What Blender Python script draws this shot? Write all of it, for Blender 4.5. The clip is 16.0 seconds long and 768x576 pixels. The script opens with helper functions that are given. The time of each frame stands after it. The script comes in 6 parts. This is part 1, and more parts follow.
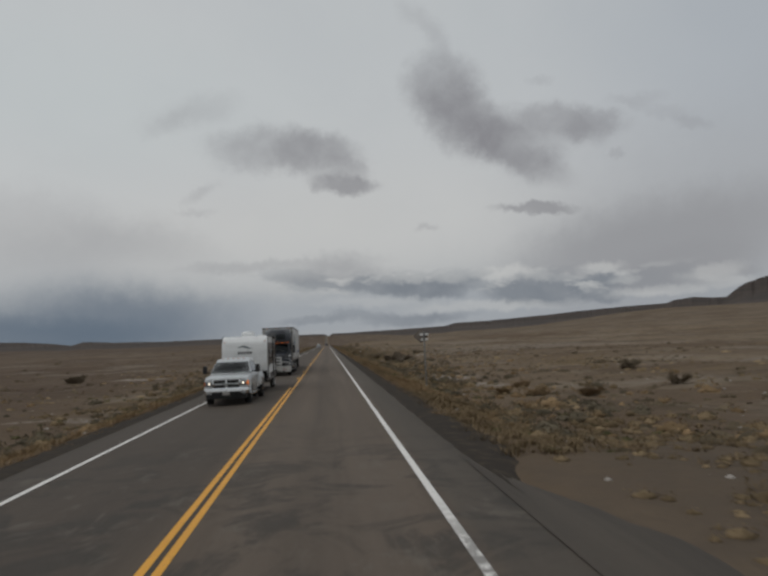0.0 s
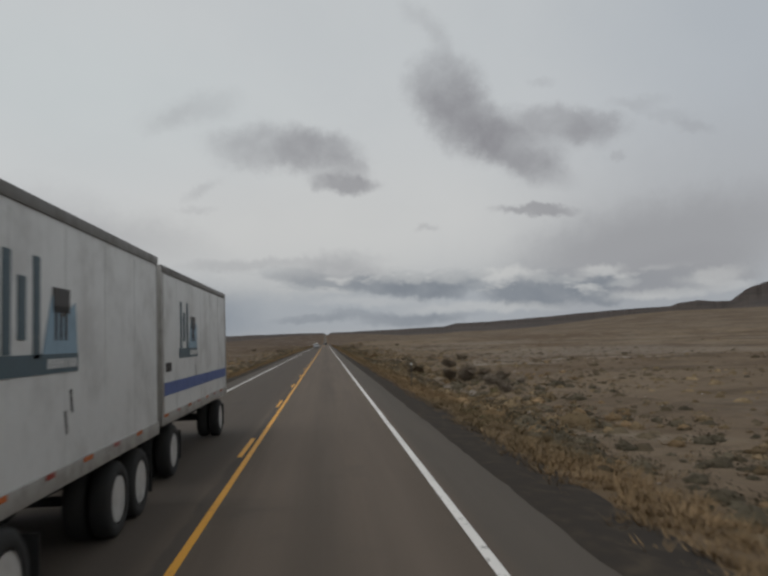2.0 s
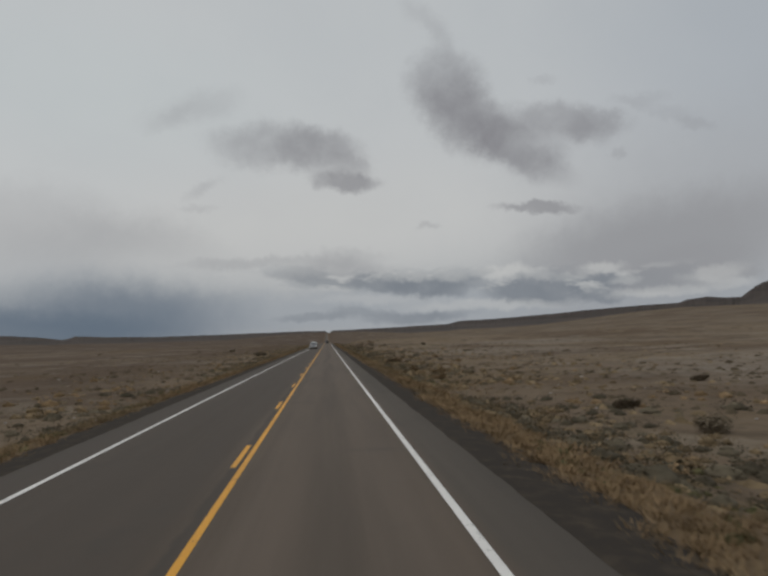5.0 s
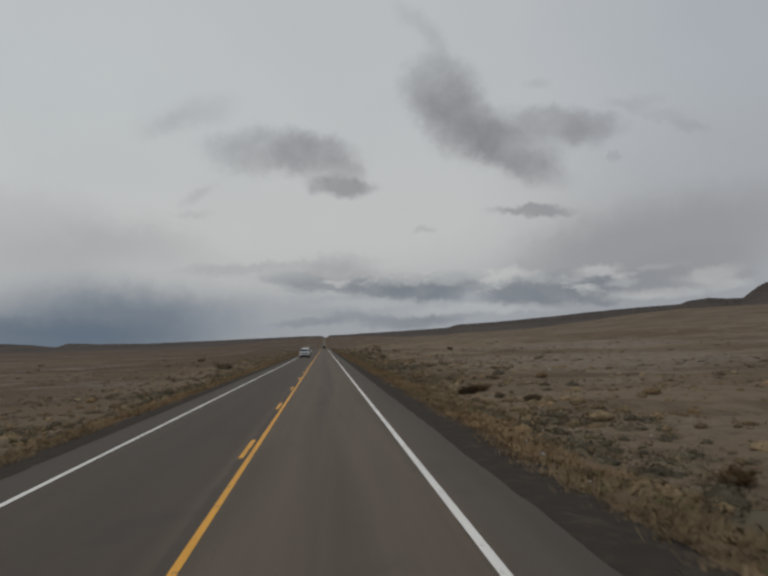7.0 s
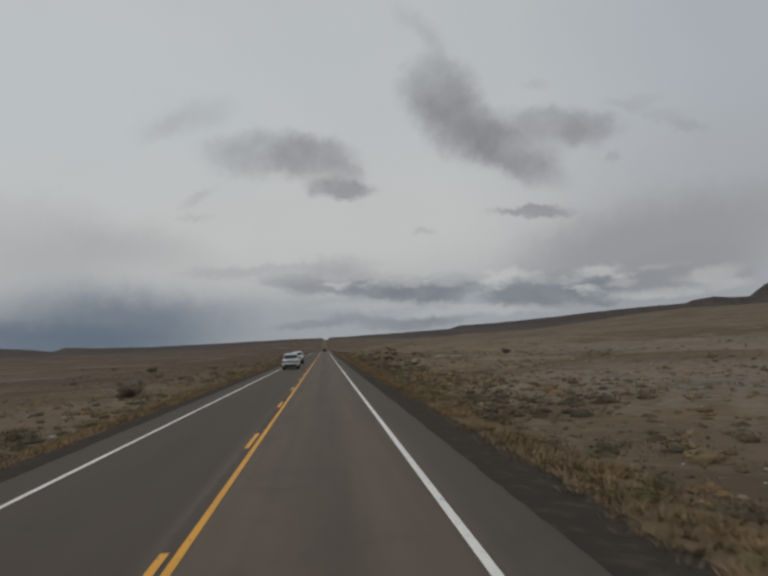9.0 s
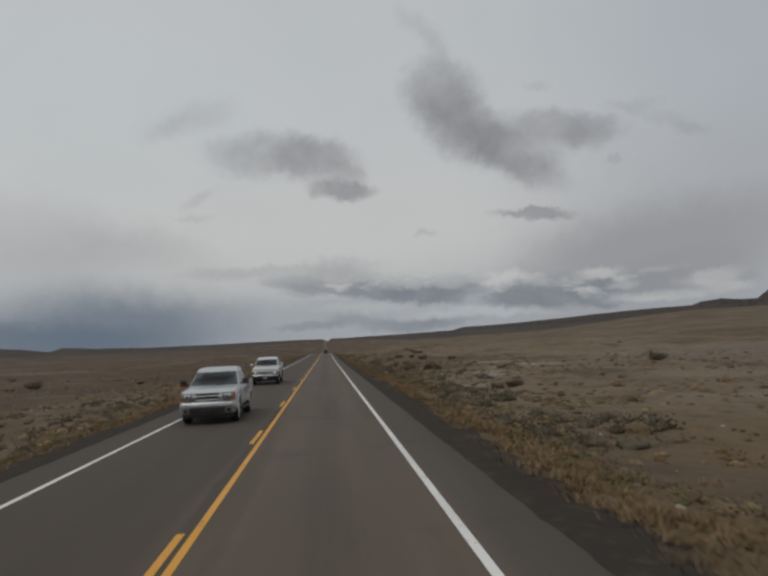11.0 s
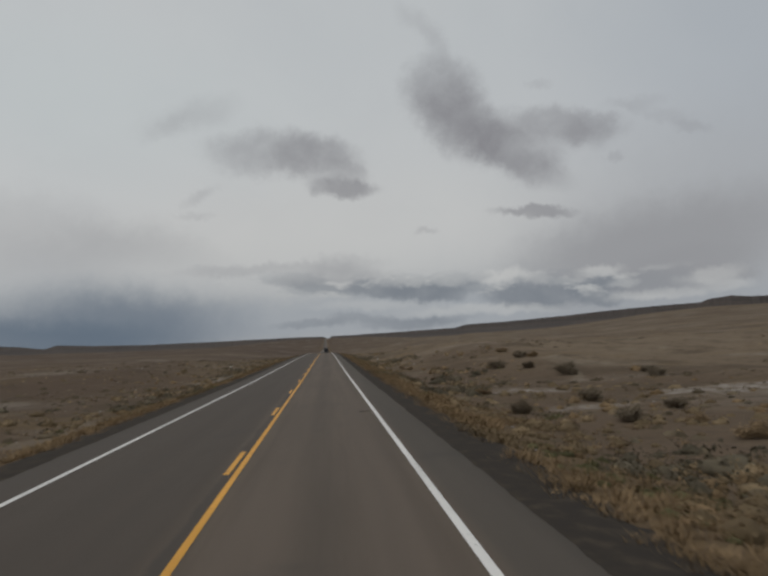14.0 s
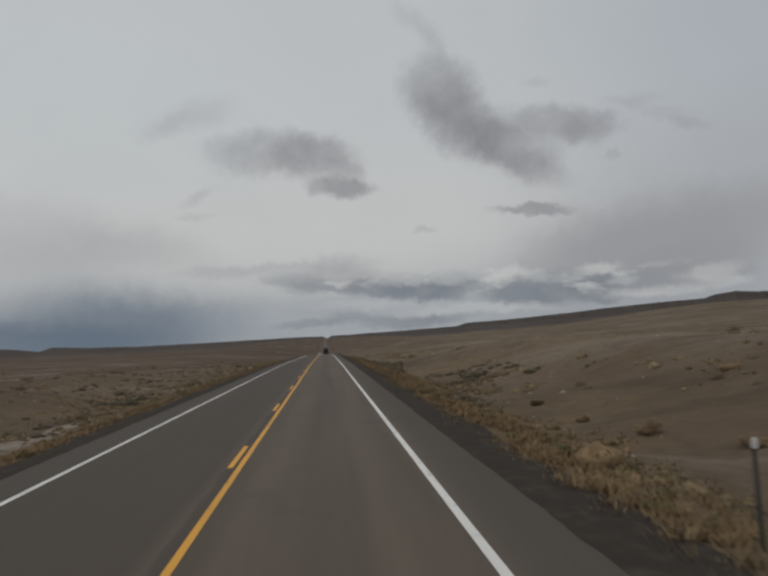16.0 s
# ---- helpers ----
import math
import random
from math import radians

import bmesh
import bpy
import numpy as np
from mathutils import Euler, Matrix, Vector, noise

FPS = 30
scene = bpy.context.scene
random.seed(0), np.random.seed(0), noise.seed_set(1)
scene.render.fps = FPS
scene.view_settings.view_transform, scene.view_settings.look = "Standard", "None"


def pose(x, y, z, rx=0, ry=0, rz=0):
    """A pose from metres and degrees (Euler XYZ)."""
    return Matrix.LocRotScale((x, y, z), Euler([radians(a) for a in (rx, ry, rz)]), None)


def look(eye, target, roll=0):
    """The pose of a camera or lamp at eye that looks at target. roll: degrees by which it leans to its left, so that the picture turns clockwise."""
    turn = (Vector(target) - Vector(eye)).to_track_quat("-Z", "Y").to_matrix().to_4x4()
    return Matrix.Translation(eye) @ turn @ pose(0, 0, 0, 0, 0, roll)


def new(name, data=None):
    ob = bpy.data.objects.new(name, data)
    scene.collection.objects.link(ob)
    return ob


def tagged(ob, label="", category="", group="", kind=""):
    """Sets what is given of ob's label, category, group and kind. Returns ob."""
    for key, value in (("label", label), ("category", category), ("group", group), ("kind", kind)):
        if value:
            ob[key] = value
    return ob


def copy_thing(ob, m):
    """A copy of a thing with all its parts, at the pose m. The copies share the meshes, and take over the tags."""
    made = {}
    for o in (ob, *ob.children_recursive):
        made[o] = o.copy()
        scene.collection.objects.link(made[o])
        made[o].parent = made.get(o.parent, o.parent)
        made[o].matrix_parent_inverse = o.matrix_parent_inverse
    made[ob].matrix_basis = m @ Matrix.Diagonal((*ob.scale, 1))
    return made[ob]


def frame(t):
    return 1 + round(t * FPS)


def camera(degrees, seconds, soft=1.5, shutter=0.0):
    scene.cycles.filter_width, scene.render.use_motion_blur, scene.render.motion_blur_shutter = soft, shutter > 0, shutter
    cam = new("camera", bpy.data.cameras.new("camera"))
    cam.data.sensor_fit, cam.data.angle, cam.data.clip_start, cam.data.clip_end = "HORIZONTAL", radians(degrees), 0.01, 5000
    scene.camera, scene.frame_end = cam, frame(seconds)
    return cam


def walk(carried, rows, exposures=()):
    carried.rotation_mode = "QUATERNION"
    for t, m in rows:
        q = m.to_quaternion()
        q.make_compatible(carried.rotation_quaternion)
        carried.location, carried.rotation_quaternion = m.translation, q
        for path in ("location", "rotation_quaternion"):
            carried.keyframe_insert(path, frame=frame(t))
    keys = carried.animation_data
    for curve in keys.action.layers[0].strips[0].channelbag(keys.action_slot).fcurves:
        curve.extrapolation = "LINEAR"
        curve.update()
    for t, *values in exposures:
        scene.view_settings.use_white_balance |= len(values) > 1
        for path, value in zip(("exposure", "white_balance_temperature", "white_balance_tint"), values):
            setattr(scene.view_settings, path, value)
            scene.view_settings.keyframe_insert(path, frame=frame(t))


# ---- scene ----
cam = camera(57.25, 16.0, soft=2.8, shutter=0.1)
# seconds, across, along the road, height, tilt, lean, turn
DRIVE = [
    (0.0, 2.088, 0.39, 2.493, 94.241, 2.633, -4.615),
    (0.5, 2.019, 15.05, 2.510, 94.499, 1.678, -4.531),
    (1.0, 2.037, 29.61, 2.520, 94.238, 2.714, -4.632),
    (1.5, 1.934, 44.24, 2.512, 94.154, 1.895, -4.644),
    (2.0, 1.891, 58.81, 2.522, 94.221, 1.883, -4.723),
    (2.5, 1.903, 73.42, 2.549, 94.088, 1.806, -4.846),
    (3.0, 1.924, 87.74, 2.519, 94.079, 2.385, -4.798),
    (3.5, 1.917, 102.36, 2.508, 94.235, 2.339, -4.610),
    (4.0, 1.882, 116.60, 2.550, 94.017, 1.992, -4.474),
    (6.5, 1.875, 190.27, 2.469, 94.316, 2.285, -4.892),
    (7.0, 1.868, 205.01, 2.468, 94.412, 2.495, -4.845),
    (7.5, 1.870, 219.93, 2.468, 94.408, 2.384, -4.819),
    (8.0, 1.915, 234.59, 2.456, 94.386, 2.894, -4.878),
    (8.5, 1.951, 249.51, 2.462, 94.439, 2.898, -4.844),
    (9.0, 1.980, 263.97, 2.453, 94.569, 2.924, -4.808),
    (11.5, 1.966, 339.07, 2.445, 94.693, 2.700, -4.722),
    (12.0, 1.963, 353.99, 2.456, 94.436, 2.776, -4.768),
    (12.5, 1.964, 368.99, 2.453, 94.502, 2.858, -4.722),
    (13.0, 1.984, 383.77, 2.461, 94.476, 2.983, -4.707),
    (13.5, 1.988, 398.93, 2.465, 94.458, 2.733, -4.682),
    (14.0, 1.981, 414.11, 2.465, 94.510, 2.641, -4.682),
    (14.5, 1.981, 429.32, 2.463, 94.529, 2.480, -4.711),
    (15.0, 1.952, 444.15, 2.455, 94.699, 2.465, -4.687),
    (15.5, 1.968, 459.46, 2.461, 94.547, 2.697, -4.738),
    (16.0, 1.957, 474.72, 2.451, 94.450, 3.139, -4.728),
]
walk(cam, [(t, pose(x, y, z, tilt, lean, turn)) for t, x, y, z, tilt, lean, turn in DRIVE],
     exposures=[(0.0, 0.0), (1.6, 0.0), (1.9, 0.12), (2.1, 0.12), (2.4, 0.0), (16.0, 0.0)])

# ---------------------------------------------------------------- sky and sun
def node(tree, kind, inputs=None, **settings):
    n = tree.nodes.new(kind)
    for key, value in settings.items():
        setattr(n, key, value)
    for key, value in (inputs or {}).items():
        if isinstance(value, bpy.types.NodeSocket):
            tree.links.new(value, n.inputs[key])
        else:
            n.inputs[key].default_value = value
    return n


def calc(tree, operation, a, b=0.0, c=0.0, clamp=False):
    n = node(tree, "ShaderNodeMath", {0: a, 1: b, 2: c}, operation=operation, use_clamp=clamp)
    return n.outputs[0]


def blend(tree, factor, a, b, mode="MIX"):
    n = node(tree, "ShaderNodeMix", {"Factor": factor}, data_type="RGBA", blend_type=mode)
    for socket, value in ((n.inputs[6], a), (n.inputs[7], b)):
        if isinstance(value, bpy.types.NodeSocket):
            tree.links.new(value, socket)
        else:
            socket.default_value = (*value, 1.0)
    return n.outputs[2]


def ramp(tree, factor, low, high, a=0.0, b=1.0):
    n = node(tree, "ShaderNodeMapRange", {"Value": factor, "From Min": low, "From Max": high, "To Min": a, "To Max": b},
             interpolation_type="SMOOTHSTEP")
    return n.outputs[0]


def grain(tree, vector, scale, detail=4.0, rough=0.55, distortion=0.0):
    n = node(tree, "ShaderNodeTexNoise", {"Vector": vector, "Scale": scale, "Detail": detail, "Roughness": rough, "Distortion": distortion})
    return n.outputs[0]


def make_sky():
    world = bpy.data.worlds.new("overcast_sky")
    world.use_nodes = True
    scene.world = world
    tree = world.node_tree
    tree.nodes.clear()
    way = node(tree, "ShaderNodeTexCoord").outputs["Generated"]
    split = node(tree, "ShaderNodeSeparateXYZ", {0: way})
    # bearing from the road's line (to the right) and height over the horizon, in degrees
    bearing = calc(tree, "MULTIPLY", calc(tree, "ARCTAN2", split.outputs[0], split.outputs[1]), 57.2958)
    height = calc(tree, "MULTIPLY", calc(tree, "ARCSINE", split.outputs[2]), 57.2958)
    # wisps: noise on a flat layer of cloud overhead, and noise in the angles for the edges
    broad = grain(tree, way, 2.2, 5.0, 0.5, 0.4)
    fine = grain(tree, way, 9.0, 6.0, 0.6, 0.3)
    wob_a = calc(tree, "MULTIPLY_ADD", grain(tree, way, 15.0, 6.0, 0.62), 2.6, -1.3)
    wob_b = calc(tree, "MULTIPLY_ADD", grain(tree, calc_shift(tree, way), 15.0, 6.0, 0.62), 1.9, -0.95)
    calm = ramp(tree, height, 1.0, 12.0, 0.62, 0.9)
    tuft_a = calc(tree, "MULTIPLY_ADD", grain(tree, way, 46.0, 5.0, 0.66), 2.2, -1.1)
    tuft_b = calc(tree, "MULTIPLY_ADD", grain(tree, calc_shift(tree, way), 46.0, 5.0, 0.66), 1.7, -0.85)
    a = calc(tree, "MULTIPLY_ADD", calc(tree, "ADD", wob_a, tuft_a), calm, bearing)
    e = calc(tree, "MULTIPLY_ADD", calc(tree, "ADD", wob_b, tuft_b), calm, height)
    # clouds are thick and thin in places
    body = ramp(tree, grain(tree, way, 26.0, 6.0, 0.62, 0.3), 0.30, 0.62, 0.86, 1.14)
    nishita = node(tree, "ShaderNodeTexSky", sky_type="NISHITA", sun_disc=False, sun_elevation=radians(62), sun_rotation=radians(254))
    clear = blend(tree, 1.0, nishita.outputs[0], (0.09, 0.09, 0.09), "MULTIPLY")
    veil = blend(tree, ramp(tree, height, 3.0, 24.0), blend(tree, ramp(tree, height, 2.0, 10.0), (0.395, 0.402, 0.41), (0.552, 0.548, 0.535)), (0.492, 0.513, 0.520))
    colour = blend(tree, 0.93, clear, veil)
    colour = blend(tree, ramp(tree, broad, 0.40, 0.68, 0.0, 0.22), colour, (0.60, 0.605, 0.60))
    colour = blend(tree, ramp(tree, fine, 0.45, 0.75, 0.0, 0.12), colour, (0.40, 0.42, 0.44))
    for a0, e0, ra, re, turn, soft, strength, tint in CLOUDS:
        c, s = math.cos(radians(turn)), math.sin(radians(turn))
        da, de = calc(tree, "SUBTRACT", a, a0), calc(tree, "SUBTRACT", e, e0)
        p = calc(tree, "ADD", calc(tree, "MULTIPLY", da, c / ra), calc(tree, "MULTIPLY", de, s / ra))
        q = calc(tree, "ADD", calc(tree, "MULTIPLY", da, -s / re), calc(tree, "MULTIPLY", de, c / re))
        r = calc(tree, "SQRT", calc(tree, "ADD", calc(tree, "MULTIPLY", p, p), calc(tree, "MULTIPLY", q, q)))
        cover = ramp(tree, r, 1.0 + soft, 1.0 - soft, 0.0, strength)
        colour = blend(tree, cover if max(ra, re) > 7 else calc(tree, "MULTIPLY", cover, body, clamp=True), colour, tint)
    # a far row of lumpy cumulus: grey bases and pale tops
    shape = node(tree, "ShaderNodeVectorMath", {0: way, 1: (1.0, 1.0, 2.3)}, operation="MULTIPLY").outputs[0]
    above = node(tree, "ShaderNodeVectorMath", {0: shape, 1: (0.0, 0.0, 0.022)}, operation="ADD").outputs[0]
    row = calc(tree, "MULTIPLY", ramp(tree, calc(tree, "ABSOLUTE", calc(tree, "SUBTRACT", calc(tree, "MULTIPLY_ADD", bearing, 0.045, height), 4.95)), 1.7, 0.2), ramp(tree, calc(tree, "ABSOLUTE", calc(tree, "SUBTRACT", bearing, 11.0)), 24.0, 12.0))
    lumps = [calc(tree, "MULTIPLY", row, ramp(tree, calc(tree, "MULTIPLY_ADD", row, 0.20, grain(tree, v, 14.0, 7.0, 0.54, 0.15)), 0.56, 0.70)) for v in (shape, above)]
    colour = blend(tree, calc(tree, "MULTIPLY", lumps[0], 0.34), colour, STEEL)
    colour = blend(tree, calc(tree, "MULTIPLY", calc(tree, "SUBTRACT", lumps[0], lumps[1], clamp=True), 0.7), colour, PALE)
    shine = node(tree, "ShaderNodeBackground", {"Color": colour, "Strength": 1.0})
    out = node(tree, "ShaderNodeOutputWorld", {"Surface": shine.outputs[0]})


def calc_shift(tree, vector):
    return node(tree, "ShaderNodeVectorMath", {0: vector, 1: (3.7, 1.3, 5.1)}, operation="ADD").outputs[0]


GREY, BLUE, PALE, HAZE = (0.202, 0.20, 0.218), (0.105, 0.140, 0.185), (0.50, 0.505, 0.50), (0.33, 0.365, 0.41)
MIST, SLATE, STEEL, DULL, COOL = (0.315, 0.340, 0.370), (0.17, 0.205, 0.245), (0.190, 0.212, 0.24), (0.285, 0.290, 0.305), (0.475, 0.53, 0.54)
# bearing, height, half width, half height, tilt, softness, strength, colour
VEILS = [
    (39.0, 19.47, 17.68, 16.67, -3, 0.80, 0.62, HAZE),
    (-9.9, 7.49, 8.00, 2.38, -3, 0.80, 0.35, PALE),
    (1.9, 9.98, 12.89, 3.57, 0, 0.80, 0.30, PALE),
    (-19.7, 19.14, 13.86, 4.76, -3, 0.90, 0.30, COOL),
    (9.6, 2.08, 28.59, 1.79, 0, 0.50, 0.80, MIST),
    (19.3, 3.13, 16.69, 1.98, 1, 0.80, 0.45, MIST),
    (26.1, 6.07, 9.98, 3.17, 9, 0.55, 0.75, DULL),
    (28.4, 4.58, 4.38, 1.59, 5, 0.50, 0.55, DULL),
    (31.3, 8.81, 13.65, 5.95, 5, 0.80, 0.36, DULL),
    (-21.8, 9.23, 9.25, 2.38, -7, 0.75, 0.30, DULL),
    (-13.2, 8.27, 4.41, 1.35, -13, 0.80, 0.20, DULL),
    (-18.5, 3.11, 13.11, 3.77, -1, 0.70, 0.40, MIST),
    (-22.4, 1.43, 16.67, 1.67, -3, 0.70, 0.50, SLATE),
    (-16.0, 2.67, 7.55, 2.46, -1, 0.70, 0.70, BLUE),
    (-21.8, 1.34, 9.13, 1.19, -3, 0.70, 0.70, BLUE),
    (26.6, 7.04, 8.00, 2.78, -2, 0.70, 0.34, DULL),
    (23.3, 6.03, 6.16, 1.70, -5, 0.70, 0.25, DULL),
    (30.4, 8.44, 6.57, 2.16, 4, 0.80, 0.22, DULL),
    (-19.7, 7.65, 5.64, 1.81, 3, 0.80, 0.20, DULL),
    (-1.2, 8.95, 8.75, 2.37, -2, 0.80, 0.30, PALE),
    (-12.5, 6.12, 4.38, 1.71, -1, 0.80, 0.30, PALE),
]
DRIFTS = [
    (10.4, 19.82, 3.08, 2.58, -4, 0.40, 0.44, GREY),
    (11.9, 17.39, 3.75, 2.53, -42, 0.38, 0.50, GREY),
    (15.6, 15.06, 3.87, 1.66, -26, 0.40, 0.52, GREY),
    (17.6, 13.07, 2.73, 1.06, -21, 0.70, 0.28, GREY),
    (19.5, 16.43, 4.61, 1.25, -9, 0.50, 0.46, GREY),
    (22.1, 15.68, 1.89, 1.31, -17, 0.50, 0.28, GREY),
    (19.1, 14.24, 1.38, 0.98, -6, 0.60, 0.20, GREY),
    (12.6, 16.19, 2.37, 1.07, -41, 0.60, 0.30, GREY),
    (8.9, 25.00, 1.66, 0.66, -30, 0.90, 0.16, GREY),
    (10.4, 23.38, 1.15, 0.61, -45, 0.90, 0.16, GREY),
    (-3.6, 15.59, 4.84, 1.75, -1, 0.42, 0.38, GREY),
    (-0.2, 15.15, 3.46, 1.69, -5, 0.40, 0.38, GREY),
    (2.2, 14.12, 1.60, 0.78, -26, 0.60, 0.25, GREY),
    (1.9, 12.73, 2.50, 0.74, -4, 0.48, 0.58, GREY),
    (-10.1, 18.31, 3.08, 1.01, 17, 0.80, 0.17, GREY),
    (-12.2, 17.26, 1.52, 0.57, 31, 0.80, 0.10, GREY),
]
SCRAPS = [
    (17.3, 9.82, 3.01, 0.46, -6, 0.45, 0.52, GREY),
    (25.6, 17.42, 1.79, 0.43, -4, 0.80, 0.16, GREY),
    (29.1, 15.01, 1.39, 0.35, -17, 0.80, 0.20, GREY),
    (26.9, 16.32, 2.16, 0.42, -21, 0.90, 0.12, GREY),
    (24.0, 13.44, 0.51, 0.29, -7, 0.70, 0.22, GREY),
    (18.4, 19.51, 0.78, 0.29, -7, 0.80, 0.14, GREY),
    (8.6, 9.01, 0.72, 0.24, 2, 0.70, 0.22, GREY),
    (-9.5, 12.11, 1.31, 0.37, 28, 0.80, 0.18, GREY),
    (-10.0, 10.63, 1.35, 0.27, 0, 0.80, 0.15, GREY),
    (-6.4, 6.36, 4.43, 0.43, 2, 0.60, 0.34, DULL),
    (-2.6, 5.12, 1.97, 0.36, -2, 0.60, 0.30, DULL),
    (1.8, 6.65, 2.80, 0.56, 1, 0.80, 0.30, DULL),
    (1.4, 5.47, 4.19, 1.03, -5, 0.55, 0.46, DULL),
    (-0.0, 4.54, 2.38, 0.48, -7, 0.60, 0.40, STEEL),
]
BASES = [
    (4.5, 4.41, 2.80, 0.64, -3, 0.40, 0.65, STEEL),
    (7.7, 4.08, 2.63, 0.88, -5, 0.40, 0.81, STEEL),
    (9.9, 3.65, 1.59, 0.56, -3, 0.45, 0.59, STEEL),
    (11.1, 4.29, 1.98, 0.56, -7, 0.50, 0.45, STEEL),
    (15.6, 3.31, 2.70, 0.86, -6, 0.40, 0.72, STEEL),
    (18.5, 3.51, 2.65, 0.93, -1, 0.40, 0.68, STEEL),
    (21.5, 3.62, 2.28, 0.84, 0, 0.40, 0.72, STEEL),
    (21.8, 2.68, 1.76, 0.50, -12, 0.40, 0.78, STEEL),
    (17.8, 2.62, 3.42, 0.35, -2, 0.50, 0.45, STEEL),
    (25.2, 3.23, 2.46, 0.49, 1, 0.50, 0.44, DULL),
    (-0.8, 1.80, 2.96, 0.32, 0, 0.50, 0.52, STEEL),
    (6.8, 1.50, 3.58, 0.48, -1, 0.50, 0.59, STEEL),
    (3.0, 2.09, 2.39, 0.32, -3, 0.60, 0.39, STEEL),
    (9.8, 1.66, 1.98, 0.32, 1, 0.60, 0.39, STEEL),
    (28.1, 4.67, 4.07, 1.32, 4, 0.50, 0.45, DULL),
    (32.2, 3.86, 0.82, 0.28, -5, 0.50, 0.45, DULL),
]
PUFFS = [
    (7.3, 4.98, 1.20, 0.40, -3, 0.55, 0.62, PALE),
    (5.4, 4.89, 0.96, 0.32, -3, 0.65, 0.38, PALE),
    (10.0, 4.84, 1.35, 0.36, -3, 0.55, 0.44, PALE),
    (13.1, 4.96, 1.18, 0.43, -4, 0.55, 0.56, PALE),
    (14.9, 5.04, 1.40, 0.47, -4, 0.55, 0.69, PALE),
    (17.0, 4.67, 1.30, 0.39, -4, 0.55, 0.56, PALE),
    (19.5, 4.22, 1.28, 0.35, -4, 0.55, 0.47, PALE),
    (21.9, 4.81, 1.61, 0.46, 0, 0.55, 0.62, PALE),
    (23.8, 3.82, 1.08, 0.34, 6, 0.55, 0.50, PALE),
    (29.7, 3.94, 1.99, 0.54, 6, 0.55, 0.45, PALE),
    (31.0, 3.25, 1.42, 0.36, 0, 0.55, 0.36, PALE),
    (27.6, 2.79, 2.39, 0.37, 2, 0.55, 0.38, PALE),
    (24.5, 2.72, 2.13, 0.34, 2, 0.65, 0.36, PALE),
    (12.8, 2.37, 5.88, 0.39, 0, 0.65, 0.43, PALE),
    (4.1, 3.07, 4.39, 0.36, -1, 0.65, 0.31, PALE),
]
CLOUDS = VEILS + DRIFTS + SCRAPS + BASES + PUFFS
make_sky()

sun = new("sun", bpy.data.lights.new("sun", "SUN"))
sun.data.energy, sun.data.angle, sun.data.color = 0.6, radians(40), (1.0, 0.97, 0.93)
sun.matrix_world = look((-30, -9, 60), (0, 0, 0))
scene.view_settings.exposure = 0.0

# ---------------------------------------------------------------- materials
def material(name, rough=0.9, metal=0.0, spec=0.4):
    m = bpy.data.materials.new(name)
    m.use_nodes = True
    tree = m.node_tree
    b = tree.nodes["Principled BSDF"]
    b.inputs["Roughness"].default_value, b.inputs["Metallic"].default_value = rough, metal
    b.inputs["Specular IOR Level"].default_value = spec
    return m, tree, b


def bump(tree, shader, height, strength, distance):
    n = node(tree, "ShaderNodeBump", {"Height": height, "Strength": strength, "Distance": distance})
    tree.links.new(n.outputs[0], shader.inputs["Normal"])


def place(tree):
    return node(tree, "ShaderNodeTexCoord").outputs["Object"]


def stretched(tree, vector, x, y, z):
    return node(tree, "ShaderNodeVectorMath", {0: vector, 1: (x, y, z)}, operation="MULTIPLY").outputs[0]


def attribute(tree, name):
    return node(tree, "ShaderNodeAttribute", attribute_name=name).outputs["Fac"]


def painted(name, colour, rough=0.35, metal=0.0, dirt=0.25, dirt_colour=(0.10, 0.085, 0.07), size=3.0, coat=0.0, spec=0.4):
    """Paint, metal, rubber or plastic with road grime over it."""
    m, tree, b = material(name, rough, metal, spec)
    p = place(tree)
    film = ramp(tree, grain(tree, p, size, 6.0, 0.65), 0.42, 0.75, 0.0, dirt)
    tone = blend(tree, ramp(tree, grain(tree, p, size * 9, 3.0), 0.3, 0.7, 0.0, 0.16), colour, tuple(0.78 * c for c in colour))
    tree.links.new(blend(tree, film, tone, dirt_colour), b.inputs["Base Color"])
    tree.links.new(calc(tree, "MULTIPLY_ADD", film, 0.5, rough, True), b.inputs["Roughness"])
    b.inputs["Coat Weight"].default_value = coat
    return m


